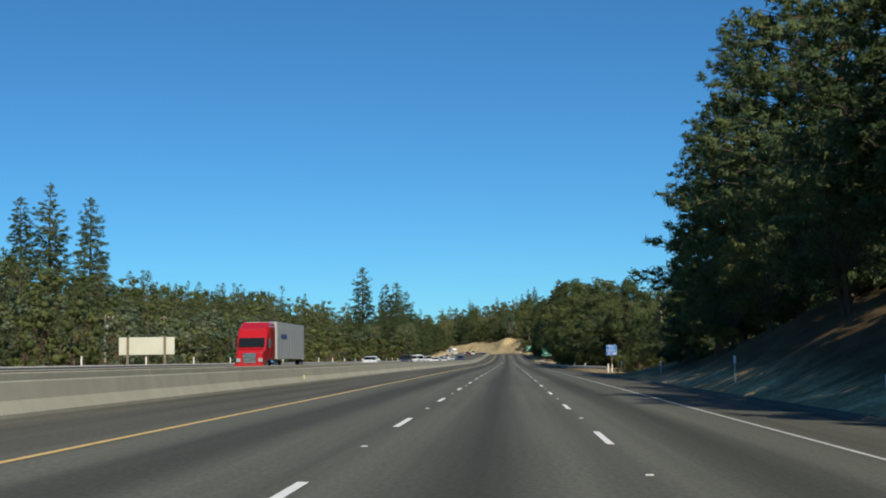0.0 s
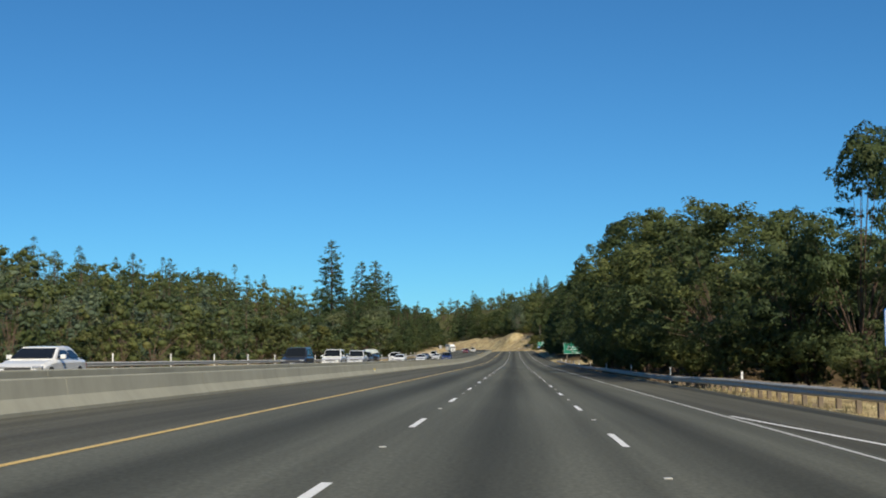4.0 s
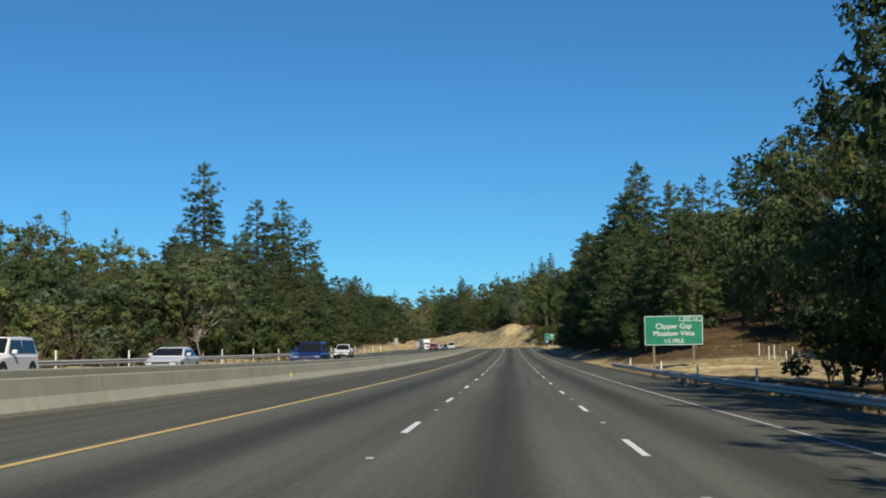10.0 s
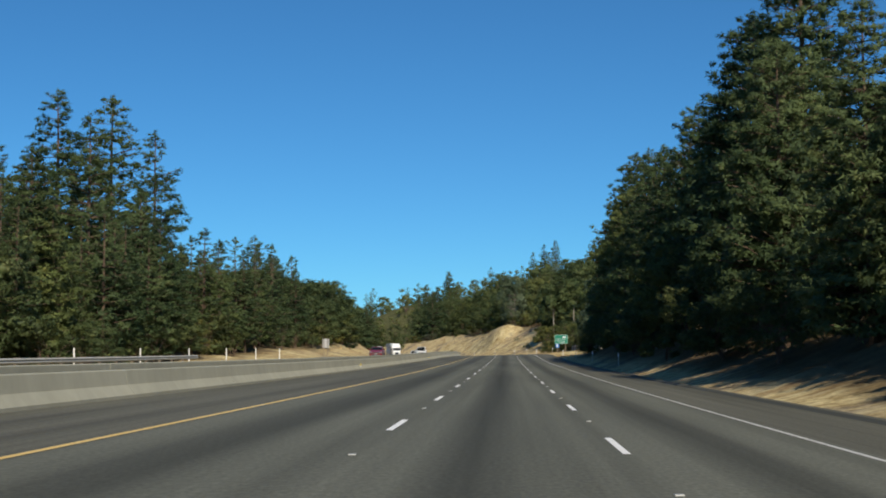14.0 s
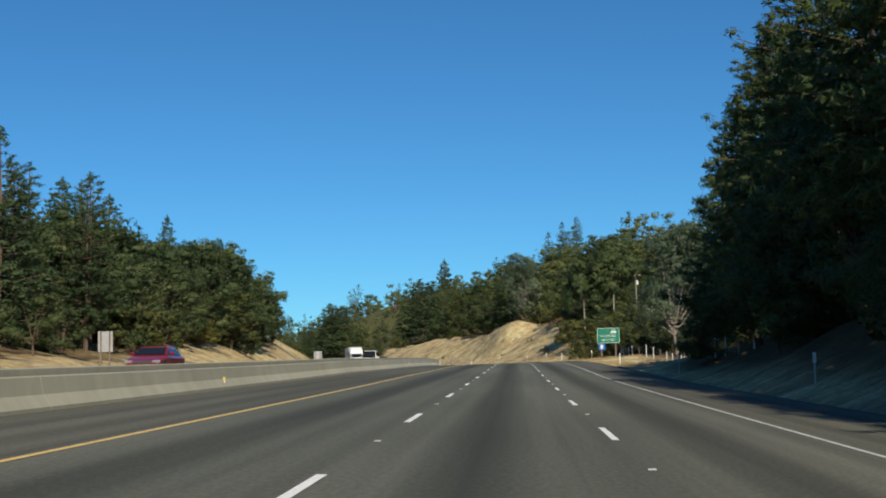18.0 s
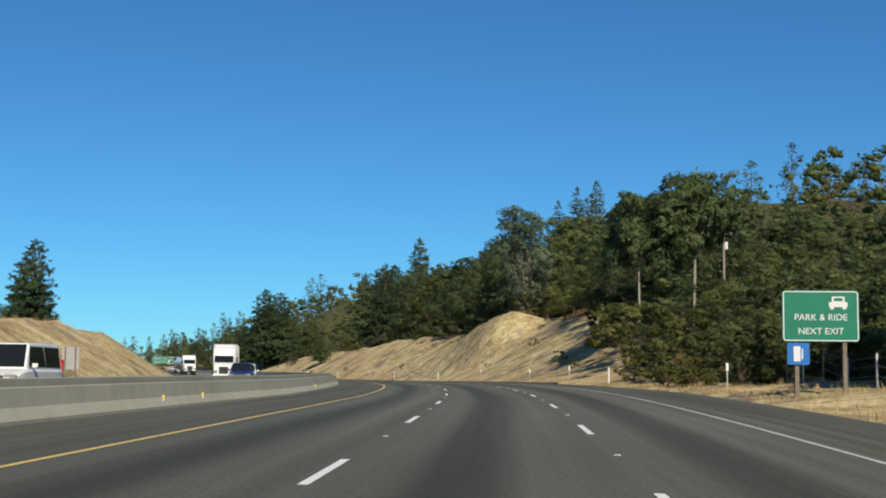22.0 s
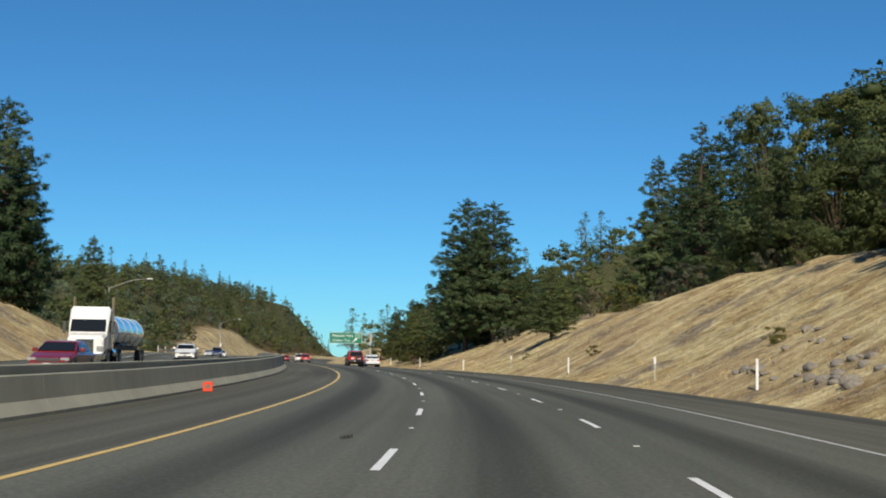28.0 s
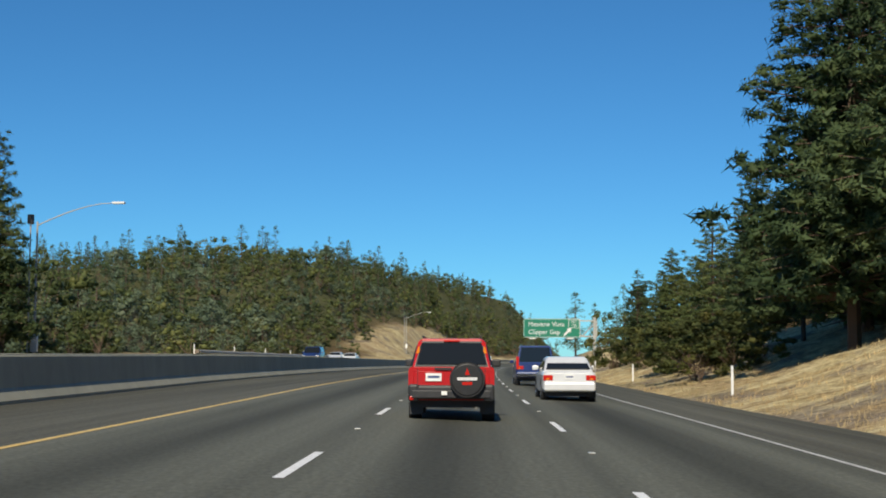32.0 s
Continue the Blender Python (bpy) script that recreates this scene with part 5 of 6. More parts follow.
fence([(600 + 4.2 * k, 15.5 - 1.2 * math.sin(k * 0.3) + (k > 22) * (k - 22) * 0.4) for k in range(28)], "wire field fence with pale posts along the dry verge")
fence([(398 + 4.0 * k, 22 + 0.3 * k) for k in range(8)], "wire field fence behind the road sign")


# billboard, poles, lamp
def billboard(m):
    root = empty("billboard", m, "blank pale billboard back on two timber posts", "billboard")
    part("board", boxbm(-2.9, -0.1, 1.9, 2.9, 0.1, 3.75, bevel=0.03), worn("billboard_back", (0.5, 0.52, 0.42), (0.62, 0.63, 0.52), 0.8, 0.7), root)
    for x in (-1.95, 1.9):
        part("post", boxbm(x - 0.12, -0.32, -1.5, x + 0.12, -0.1, 3.8, bevel=0.01), M_TIMBER, root)
    return root


billboard(pose(*spot(139, -38, -0.3), 0, 0, 8))


def utility_pole(m, h, arm=True):
    root = empty("utility_pole", m, "weathered wooden utility pole with crossarm", "utility pole")
    part("pole", cylbm((0, 0, -1), (0, 0, h), 0.17, 0.11, 10), worn("pole_wood", (0.2, 0.17, 0.14), (0.36, 0.32, 0.27), 3, 0.9), root)
    if arm:
        part("crossarm", boxbm(-1.1, -0.07, h - 0.6, 1.1, 0.05, h - 0.48), M_TIMBER, root)
        for x in (-1.0, -0.4, 0.4, 1.0):
            part("insulator", cylbm((x, 0, h - 0.48), (x, 0, h - 0.3), 0.05, 0.035, 8), M_POST, root)
        part("transformer", cylbm((0.32, 0, h - 2.3), (0.32, 0, h - 1.5), 0.2, n=12), M_POST, root, "pale grey transformer can")
    return root


utility_pole(on_ground(166, 19.2), 9.8, False)
utility_pole(on_ground(784, 34.8, 0, 30), 9.6)
utility_pole(on_ground(470, 40, 0, 20), 12.0)
utility_pole(on_ground(170, -52, 0, 20), 6.5)
utility_pole(on_ground(230, -60, 0, 20), 7.0)


def street_lamp(m, h=11.5):
    root = empty("street_lamp", m, "tall grey steel street lamp with curved arm", "street lamp")
    part("pole", cylbm((0, 0, -1.0), (0, 0, h), 0.11, 0.07, 12), M_GALV, root)
    prev = Vector((0, 0, h - 0.3))
    for k in range(1, 7):
        t = k / 6
        q = Vector((6.2 * t, 0, h - 0.3 + 1.7 * math.sin(t * math.pi / 2)))
        part("arm", cylbm(prev, q, 0.055 - 0.004 * k, n=8), M_GALV, root)
        prev = q
    part("lamp_head", boxbm(6.0, -0.18, h + 1.3, 7.0, 0.18, h + 1.48, bevel=0.05), M_POST, root, "pale lamp head")
    part("camera_box", boxbm(-0.75, -0.2, h - 0.2, -0.35, 0.2, h + 0.55, bevel=0.02), M_DARKSTEEL, root)
    part("second_pole", cylbm((-0.55, 0, -1.0), (-0.55, 0, h - 0.2), 0.07, 0.06, 10), M_GALV, root)
    part("cabinet", boxbm(-0.2, -0.35, 1.4, 0.35, -0.08, 2.6, bevel=0.02), M_POST, root)
    return root


street_lamp(on_ground(1034, -33.8, 0, 20))
street_lamp(on_ground(1300, -30, 0, 20), 10)

# small roadside plates on posts across the road
def back_sign(m, w, h, z):
    root = empty("road_sign", m, "bare metal back of a road sign on posts", "road sign")
    part("panel", boxbm(-w / 2, -0.02, z, w / 2, 0.02, z + h, bevel=0.005), M_ALU, root)
    for x in (-w * 0.3, w * 0.3):
        part("post", boxbm(x - 0.05, -0.1, -0.6, x + 0.05, -0.02, z + h, bevel=0.006), M_TIMBER, root)
    return root


back_sign(on_ground(735, -27.6, 0, 6), 1.2, 1.6, 1.0)
back_sign(on_ground(615, -27.6, 0, 4), 1.0, 1.4, 1.2)


# small yellow reflectors on the median wall
M_REFL = mat("reflector_yellow", 0.4, 0, (0.75, 0.55, 0.06))


def reflector(m):
    root = empty("reflector", m, "small yellow reflector post on the median wall", "reflector", "reflectors on the median wall")
    part("post", boxbm(-0.02, -0.03, 0.0, 0.02, 0.03, 0.16, bevel=0.005), M_POST, root)
    part("reflector_face", boxbm(-0.035, -0.045, 0.07, 0.035, -0.03, 0.17, bevel=0.008), M_REFL, root, "yellow reflective face")
    return root


first_reflector = reflector(stand(203, -9.03, 0.2))
for s_ in (60, 130, 276, 349, 422, 495, 568, 641, 676, 681, 714, 787):
    copy_thing(first_reflector, stand(s_, -9.03, 0.2))

# ---- dry grass on verges and banks ----
def dry_grass(n, s0, s1, x0, x1, h0, h1, label):
    rng = np.random.default_rng(int(s0) + 17)
    s = rng.uniform(s0, s1, n)
    x = x0 + (x1 - x0) * rng.uniform(0, 1, n) ** 1.4
    clump = 0.5 + 0.5 * np.sin(s * 0.9 + 2.0 * np.sin(x * 0.8)) * np.sin(x * 1.1 + s * 0.13)
    keep = rng.random(n) < 0.25 + 0.75 * clump
    s, x = s[keep], x[keep]
    h = np.interp(s, ARC, HEAD)
    p = np.stack([np.interp(s, ARC, RX) + np.cos(h) * x, np.interp(s, ARC, RY) + np.sin(h) * x, np.interp(s, ARC, RZ) + ground_z(s, x) - 0.03], -1)
    k = 4
    p = np.repeat(p, k, 0) + rng.normal(0, 0.09, (len(p) * k, 3)) * np.array([1, 1, 0])
    a = rng.uniform(0, 2 * np.pi, len(p))
    hh = rng.uniform(h0, h1, len(p))
    w = rng.uniform(0.006, 0.018, len(p))
    side = np.stack([np.cos(a) * w, np.sin(a) * w, 0 * a], -1)
    tip = np.stack([rng.normal(0, 0.3, len(p)) * hh, rng.normal(0, 0.3, len(p)) * hh, hh], -1)
    vv = np.stack([p - side, p + side, p + tip], 1).reshape(-1, 3)
    ob = mesh_part("dry_grass", vv, np.arange(len(p) * 3).reshape(-1, 3), M_DRY)
    tagged(ob, label, "grass", "", "stuff")


dry_grass(2500, 110, 185, 9.3, 15, 0.08, 0.35, "dry golden grass tufts along the verge")
dry_grass(2000, 383, 440, 9.3, 28, 0.08, 0.35, "dry golden grass round the exit sign")
dry_grass(3000, 636, 740, 9.3, 16, 0.08, 0.35, "dry golden grass tufts below the pines")
dry_grass(26000, 740, 1040, 9.3, 27, 0.06, 0.26, "dry golden grass on the cut slope")
dry_grass(5000, 640, 1000, -40, -26.8, 0.15, 0.5, "dry golden grass on the bank across the road")

# ---- loose rocks, a fallen cone and scraps ----
def rock_mesh(seed):
    rng = np.random.default_rng(seed)
    bm = bmesh.new()
    bmesh.ops.create_icosphere(bm, subdivisions=2, radius=1.0)
    k = rng.normal(0, 1, (5, 3))
    for v in bm.verts:
        d = np.array(v.co)
        v.co = Vector(d * (1 + 0.16 * sum(np.sign(np.dot(d, a)) * min(abs(np.dot(d, a)), 0.5) for a in k))) * 0.5
        v.co.z *= 0.7
    return bm


M_ROCK = worn("grey_rock", (0.13, 0.118, 0.1), (0.28, 0.25, 0.21), 1.5, 0.9, 0.0, 12, 0.6)
rocks = []
for k in range(4):
    ob = part("rock", rock_mesh(200 + k), M_ROCK)
    rocks.append(tagged(ob, "rough grey rock at the foot of the dry bank", "rock", "rocks on the dry bank"))
rock_rng = np.random.default_rng(77)
for k in range(90):
    near = k < 64
    s_ = rock_rng.normal(857, 8) if near else rock_rng.uniform(770, 985)
    x_ = 11.2 + abs(rock_rng.normal(0, 1.3)) if near else rock_rng.uniform(9.8, 12.5)
    m = on_ground(s_, x_, -0.02, rock_rng.uniform(0, 360)) @ Matrix.Diagonal((*(rock_rng.uniform(0.7, 1.4, 3) * (rock_rng.uniform(0.2, 0.6) if near else rock_rng.uniform(0.12, 0.3))), 1))
    ob = rocks[k] if k < 4 else rocks[k % 4].copy()
    if k >= 4:
        scene.collection.objects.link(ob)
    ob.matrix_basis = m


def fallen_cone(m):
    root = empty("traffic_cone", m, "orange traffic cone fallen on its side by the wall", "traffic cone")
    orange = mat("cone_orange", 0.5, 0, (0.8, 0.07, 0.03))
    part("cone", cylbm((0, 0.03, 0.2), (0, 0.62, 0.07), 0.15, 0.03, 16, caps=False), orange, root)
    part("base", boxbm(-0.19, -0.01, 0.01, 0.19, 0.03, 0.39, bevel=0.012), orange, root)
    # the base is solid; a dark disc stands in for the shaded hole
    part("hollow", cylbm((0, -0.014, 0.2), (0, 0.0, 0.2), 0.1, n=16), M_TIMBER, root, "dark disc painted as the cone's shaded hollow")
    return root


fallen_cone(stand(856, -8.62, 0.0, 18) @ Matrix.Diagonal((0.8, 0.8, 0.8, 1)))
for s_, x_, w_, turn_ in ((835, -2.7, 0.3, 70), (396, -2.9, 0.22, 35)):
    scrap = bmesh.new()
    for k in range(6):
        box(scrap, (k - 3) * w_ / 6, 0.02 * math.sin(k * 2.1), 0.0, (k - 2) * w_ / 6, 0.07 + 0.02 * math.sin(k * 2.1), 0.02 + 0.012 * (k % 3))
    ob = part("tyre_scrap", scrap, M_DARKSTEEL)
    ob.matrix_basis = stand(s_, x_, 0.008, turn_)
    tagged(ob, "black strip of torn tyre tread on the asphalt", "tyre scrap")

# ---- vehicles ----
def paint(name, col, rough=0.28, metal=0.0):
    m = mat(name, rough, metal, col)
    f = noise_of(m, 3.0, 4)
    ln(m, mixc(m, 0.25, col, ramp(m, f, [(0.3, tuple(v * 0.8 for v in col)), (0.7, tuple(min(1, v * 1.08) for v in col))])), bsdf(m).inputs["Base Color"])
    bsdf(m).inputs["Coat Weight"].default_value = 0.6
    bsdf(m).inputs["Coat Roughness"].default_value = 0.06
    return m


P_RED, P_WHITE, P_SILVER = paint("paint_red", (0.42, 0.007, 0.009)), paint("paint_white", (0.8, 0.8, 0.78)), paint("paint_silver", (0.72, 0.73, 0.74), 0.3, 0.2)
P_NAVY, P_DARK, P_GREEN = paint("paint_navy", (0.01, 0.03, 0.14)), paint("paint_charcoal", (0.03, 0.032, 0.038)), paint("paint_teal", (0.02, 0.14, 0.12))
P_MAROON, P_BLUE = paint("paint_maroon", (0.2, 0.01, 0.015)), paint("paint_blue", (0.08, 0.16, 0.32), 0.3, 0.4)
M_GLASS = mat("vehicle_glass", 0.06, 0.0, (0.012, 0.014, 0.015), 0.45)
M_TYRE = worn("tyre_rubber", (0.012, 0.012, 0.012), (0.03, 0.03, 0.03), 6, 0.85)
M_RIM = mat("wheel_alloy", 0.35, 0.8, (0.45, 0.45, 0.46))
M_CLAD = worn("grey_bumper_plastic", (0.014, 0.015, 0.017), (0.028, 0.029, 0.032), 5, 0.55)
M_TAIL = mat("tail_lamp_red", 0.15, 0, (0.45, 0.015, 0.01))
M_AMBER = mat("lamp_amber", 0.15, 0, (0.6, 0.18, 0.01))
M_HEAD = mat("head_lamp", 0.1, 0.6, (0.6, 0.61, 0.62))
M_PLATE = mat("number_plate", 0.5, 0, (0.75, 0.76, 0.74))
M_BAR = mat("plate_bar", 0.6, 0, (0.05, 0.08, 0.2))
M_CHROME = mat("chrome", 0.08, 1.0, (0.75, 0.75, 0.76))
M_COVER = worn("vinyl_cover", (0.008, 0.008, 0.009), (0.018, 0.018, 0.019), 4, 0.45)
M_LETTER = mat("cover_print", 0.5, 0, (0.6, 0.6, 0.6))


def loft(sections, closed=True):
    """A skin through cross-sections with the same number of points, capped."""
    bm = bmesh.new()
    rings = [[bm.verts.new(p) for p in s] for s in sections]
    n = len(rings[0])
    for a, b in zip(rings, rings[1:]):
        for k in range(n):
            bm.faces.new((a[k], a[(k + 1) % n], b[(k + 1) % n], b[k]))
    bm.faces.new(rings[0][::-1])
    bm.faces.new(rings[-1])
    bmesh.ops.recalc_face_normals(bm, faces=bm.faces)
    return bm


def hull_section(y, w, z0, z1, r=0.08):
    """A rounded upright cross-section at y."""
    h = w / 2
    return [(-h + r, y, z0), (h - r, y, z0), (h, y, z0 + r), (h, y, z1 - r * 1.4), (h - r * 0.9, y, z1), (-h + r * 0.9, y, z1), (-h, y, z1 - r * 1.4), (-h, y, z0 + r)]


def cabin_section(y, wb, wt, z0, z1, r=0.06):
    b, t = wb / 2, wt / 2
    return [(-b, y, z0), (b, y, z0), (t, y, z1 - r), (t - r * 1.5, y, z1), (-t + r * 1.5, y, z1), (-t, y, z1 - r)]


def skew_quad(a, b, c, d, out):
    """A thin plate with the corners a, b, c, d, pushed outwards."""
    bm = bmesh.new()
    f = bm.faces.new([bm.verts.new(Vector(p) + Vector(out) * 0.6) for p in (a, b, c, d)])
    ext = bmesh.ops.extrude_face_region(bm, geom=[f])
    bmesh.ops.translate(bm, verts=[v for v in ext["geom"] if isinstance(v, bmesh.types.BMVert)], vec=-Vector(out) * 1.6)
    bmesh.ops.recalc_face_normals(bm, faces=bm.faces)
    return bm


def wheel(root, x, y, r, w=0.2):
    s = 1 if x > 0 else -1
    bm = bmesh.new()
    cyl(bm, (x - s * w, y, r), (x, y, r), r, n=24)
    es = [e for e in bm.edges if len(e.link_faces) == 2 and any(len(f.verts) > 4 for f in e.link_faces)]
    bmesh.ops.bevel(bm, geom=es, offset=0.03, segments=2, affect="EDGES")
    t = part("wheel", bm, M_TYRE, root, "black tyre with alloy rim")
    part("rim", cylbm((x - s * 0.02, y, r), (x + s * 0.012, y, r), r * 0.62, r * 0.55, 16), M_RIM, t)
    part("hub", cylbm((x, y, r), (x + s * 0.025, y, r), r * 0.16, n=10), M_DARKSTEEL, t)


def vehicle(kind_, m, body_paint, label, wide=1.75, long=4.5, tall=1.65, belt=1.0, hood=1.25, tailover=0.0, wr=0.33, clear=0.3, wind=0.75, rake=0.12, clad=False, two_box=True, roof_len=None, name="", away=True):
    """A car: lower body, cabin, panes, wheels, lamps, bumpers, mirrors, plates. Its nose points to +y, its tail stands at y = 0."""
    root = empty(name or kind_, m, label, kind_.replace("_", " "))
    z_sill = clear
    body = loft([hull_section(0.0, wide * 0.9, z_sill + 0.18, belt - 0.04), hull_section(0.12, wide * 0.97, z_sill + 0.06, belt), hull_section(0.6, wide, z_sill, belt), hull_section(long - hood - 0.1, wide, z_sill, belt),
                 hull_section(long - hood * 0.75, wide, z_sill, belt - 0.03), hull_section(long - 0.45, wide * 0.96, z_sill + 0.03, belt - 0.13), hull_section(long - 0.1, wide * 0.88, z_sill + 0.1, belt - 0.24), hull_section(long, wide * 0.8, z_sill + 0.16, belt - 0.3)])
    bmesh.ops.bevel(body, geom=[e for e in body.edges if e.is_manifold and e.calc_face_angle(0) > 0.6], offset=0.03, segments=2, affect="EDGES")
    part("body", body, body_paint, root)
    c0, c1 = tailover, long - hood
    r0 = c0 + rake * 3.0 if two_box else c0 + 0.75
    r1 = c1 - wind
    wt = wide * 0.78
    zb = belt - 0.06
    cab = loft([cabin_section(c0 + 0.02, wide * 0.93, wide * 0.9, zb, belt + 0.02, 0.02), cabin_section(r0, wide * 0.95, wt, zb, tall), cabin_section((r0 + r1) / 2, wide * 0.96, wt * 1.02, zb, tall + 0.025), cabin_section(r1, wide * 0.95, wt, zb, tall - 0.01),
                cabin_section(c1 - 0.02, wide * 0.93, wide * 0.9, zb, belt + 0.02, 0.02)])
    part("cabin", cab, body_paint, root)
    hb, ht = wide * 0.45, wt / 2 - 0.07
    # panes
    part("rear_window", skew_quad((-hb + 0.08, c0 + 0.03, belt + 0.07), (hb - 0.08, c0 + 0.03, belt + 0.07), (ht, r0 - 0.06, tall - 0.1), (-ht, r0 - 0.06, tall - 0.1), (0, -0.03, 0.02)), M_GLASS, root, "dark tinted glass")
    part("windscreen", skew_quad((hb - 0.06, c1 - 0.03, belt + 0.05), (-hb + 0.06, c1 - 0.03, belt + 0.05), (-ht, r1 + 0.07, tall - 0.07), (ht, r1 + 0.07, tall - 0.07), (0, 0.03, 0.03)), M_GLASS, root, "dark tinted glass")
    for s in (-1, 1):
        x0, x1 = s * wide * 0.474, s * (wt / 2 + 0.022)
        mid = (c0 + c1) / 2 - 0.05
        for a, b, ta, tb in ((c0 + 0.35, mid - 0.04, r0 + 0.08, mid - 0.04), (mid + 0.04, c1 - 0.3, mid + 0.04, r1 - 0.02)):
            part("side_window", skew_quad((x0, a, belt + 0.06), (x0, b, belt + 0.06), (x1, tb, tall - 0.12), (x1, ta, tall - 0.12), (s * 0.022, 0, 0)), M_GLASS, root, "dark tinted glass")
        part("mirror", boxbm(*sorted((s * wide * 0.49, s * (wide * 0.49 + 0.2)))[:1], c1 - 0.55, belt + 0.02, sorted((s * wide * 0.49, s * (wide * 0.49 + 0.2)))[1], c1 - 0.42, belt + 0.18, bevel=0.03), M_CLAD if clad else body_paint, root)
        for y in (0.85, long - 0.85):
            wheel(root, s * wide * 0.5, y, wr)
            part("wheel_arch", cylbm((s * (wide * 0.5 - 0.25), y, wr + 0.02), (s * (wide * 0.5 + 0.006), y, wr + 0.02), wr + 0.075, n=20), M_CLAD, root)
        lx = sorted((s * wide * 0.27, s * wide * 0.47))
        part("head_lamp", boxbm(lx[0], long - 0.2, belt - 0.36, lx[1], long - 0.02, belt - 0.22, bevel=0.02), M_HEAD, root, "clear head lamp")
        if not two_box or not clad:
            tx = sorted((s * wide * 0.3, s * wide * 0.478))
            part("tail_lamp", boxbm(tx[0], -0.015, belt - 0.3, tx[1], 0.16, belt - 0.12, bevel=0.02), M_TAIL, root, "red tail lamp")
            part("indicator", boxbm(s * wide * 0.40 - 0.05, -0.022, belt - 0.28, s * wide * 0.40 + 0.05, 0.1, belt - 0.22), M_AMBER, root, "amber indicator")
    bz = z_sill
    part("rear_bumper", boxbm(-wide * 0.47, -0.1, bz + 0.08, wide * 0.47, 0.2, bz + 0.36, bevel=0.05), M_CLAD if clad else body_paint, root)
    part("front_bumper", boxbm(-wide * 0.45, long - 0.22, bz + 0.02, wide * 0.45, long + 0.08, bz + 0.28, bevel=0.05), M_CLAD if clad else body_paint, root)
    part("grille", boxbm(-wide * 0.26, long - 0.1, belt - 0.38, wide * 0.26, long + 0.012, belt - 0.25, bevel=0.015), M_DARKSTEEL, root)
    part("air_intake", boxbm(-wide * 0.33, long + 0.06, bz + 0.05, wide * 0.33, long + 0.09, bz + 0.17, bevel=0.01), M_DARKSTEEL, root)
    part("bumper_seam", boxbm(-wide * 0.452, long - 0.2, bz + 0.28, wide * 0.452, long + 0.045, bz + 0.31), M_DARKSTEEL, root)
    fp = part("number_plate", boxbm(-0.16, long + 0.075, bz + 0.18, 0.16, long + 0.1, bz + 0.27), M_PLATE, root, "white number plate with plain bars")
    part("plate_bar", boxbm(-0.12, long + 0.1, bz + 0.205, 0.12, long + 0.104, bz + 0.245), M_BAR, fp)
    part("underbody", boxbm(-wide * 0.42, 0.3, clear - 0.1, wide * 0.42, long - 0.3, clear + 0.1), M_CLAD, root)
    px = -0.36 if clad else 0.0
    pl = part("number_plate", boxbm(px - 0.16, -0.03, belt - 0.26, px + 0.16, 0.02, belt - 0.1), M_PLATE, root, "white number plate with plain bars")
    part("plate_bar", boxbm(px - 0.12, -0.034, belt - 0.2, px + 0.12, -0.03, belt - 0.15), M_BAR, pl)
    return root


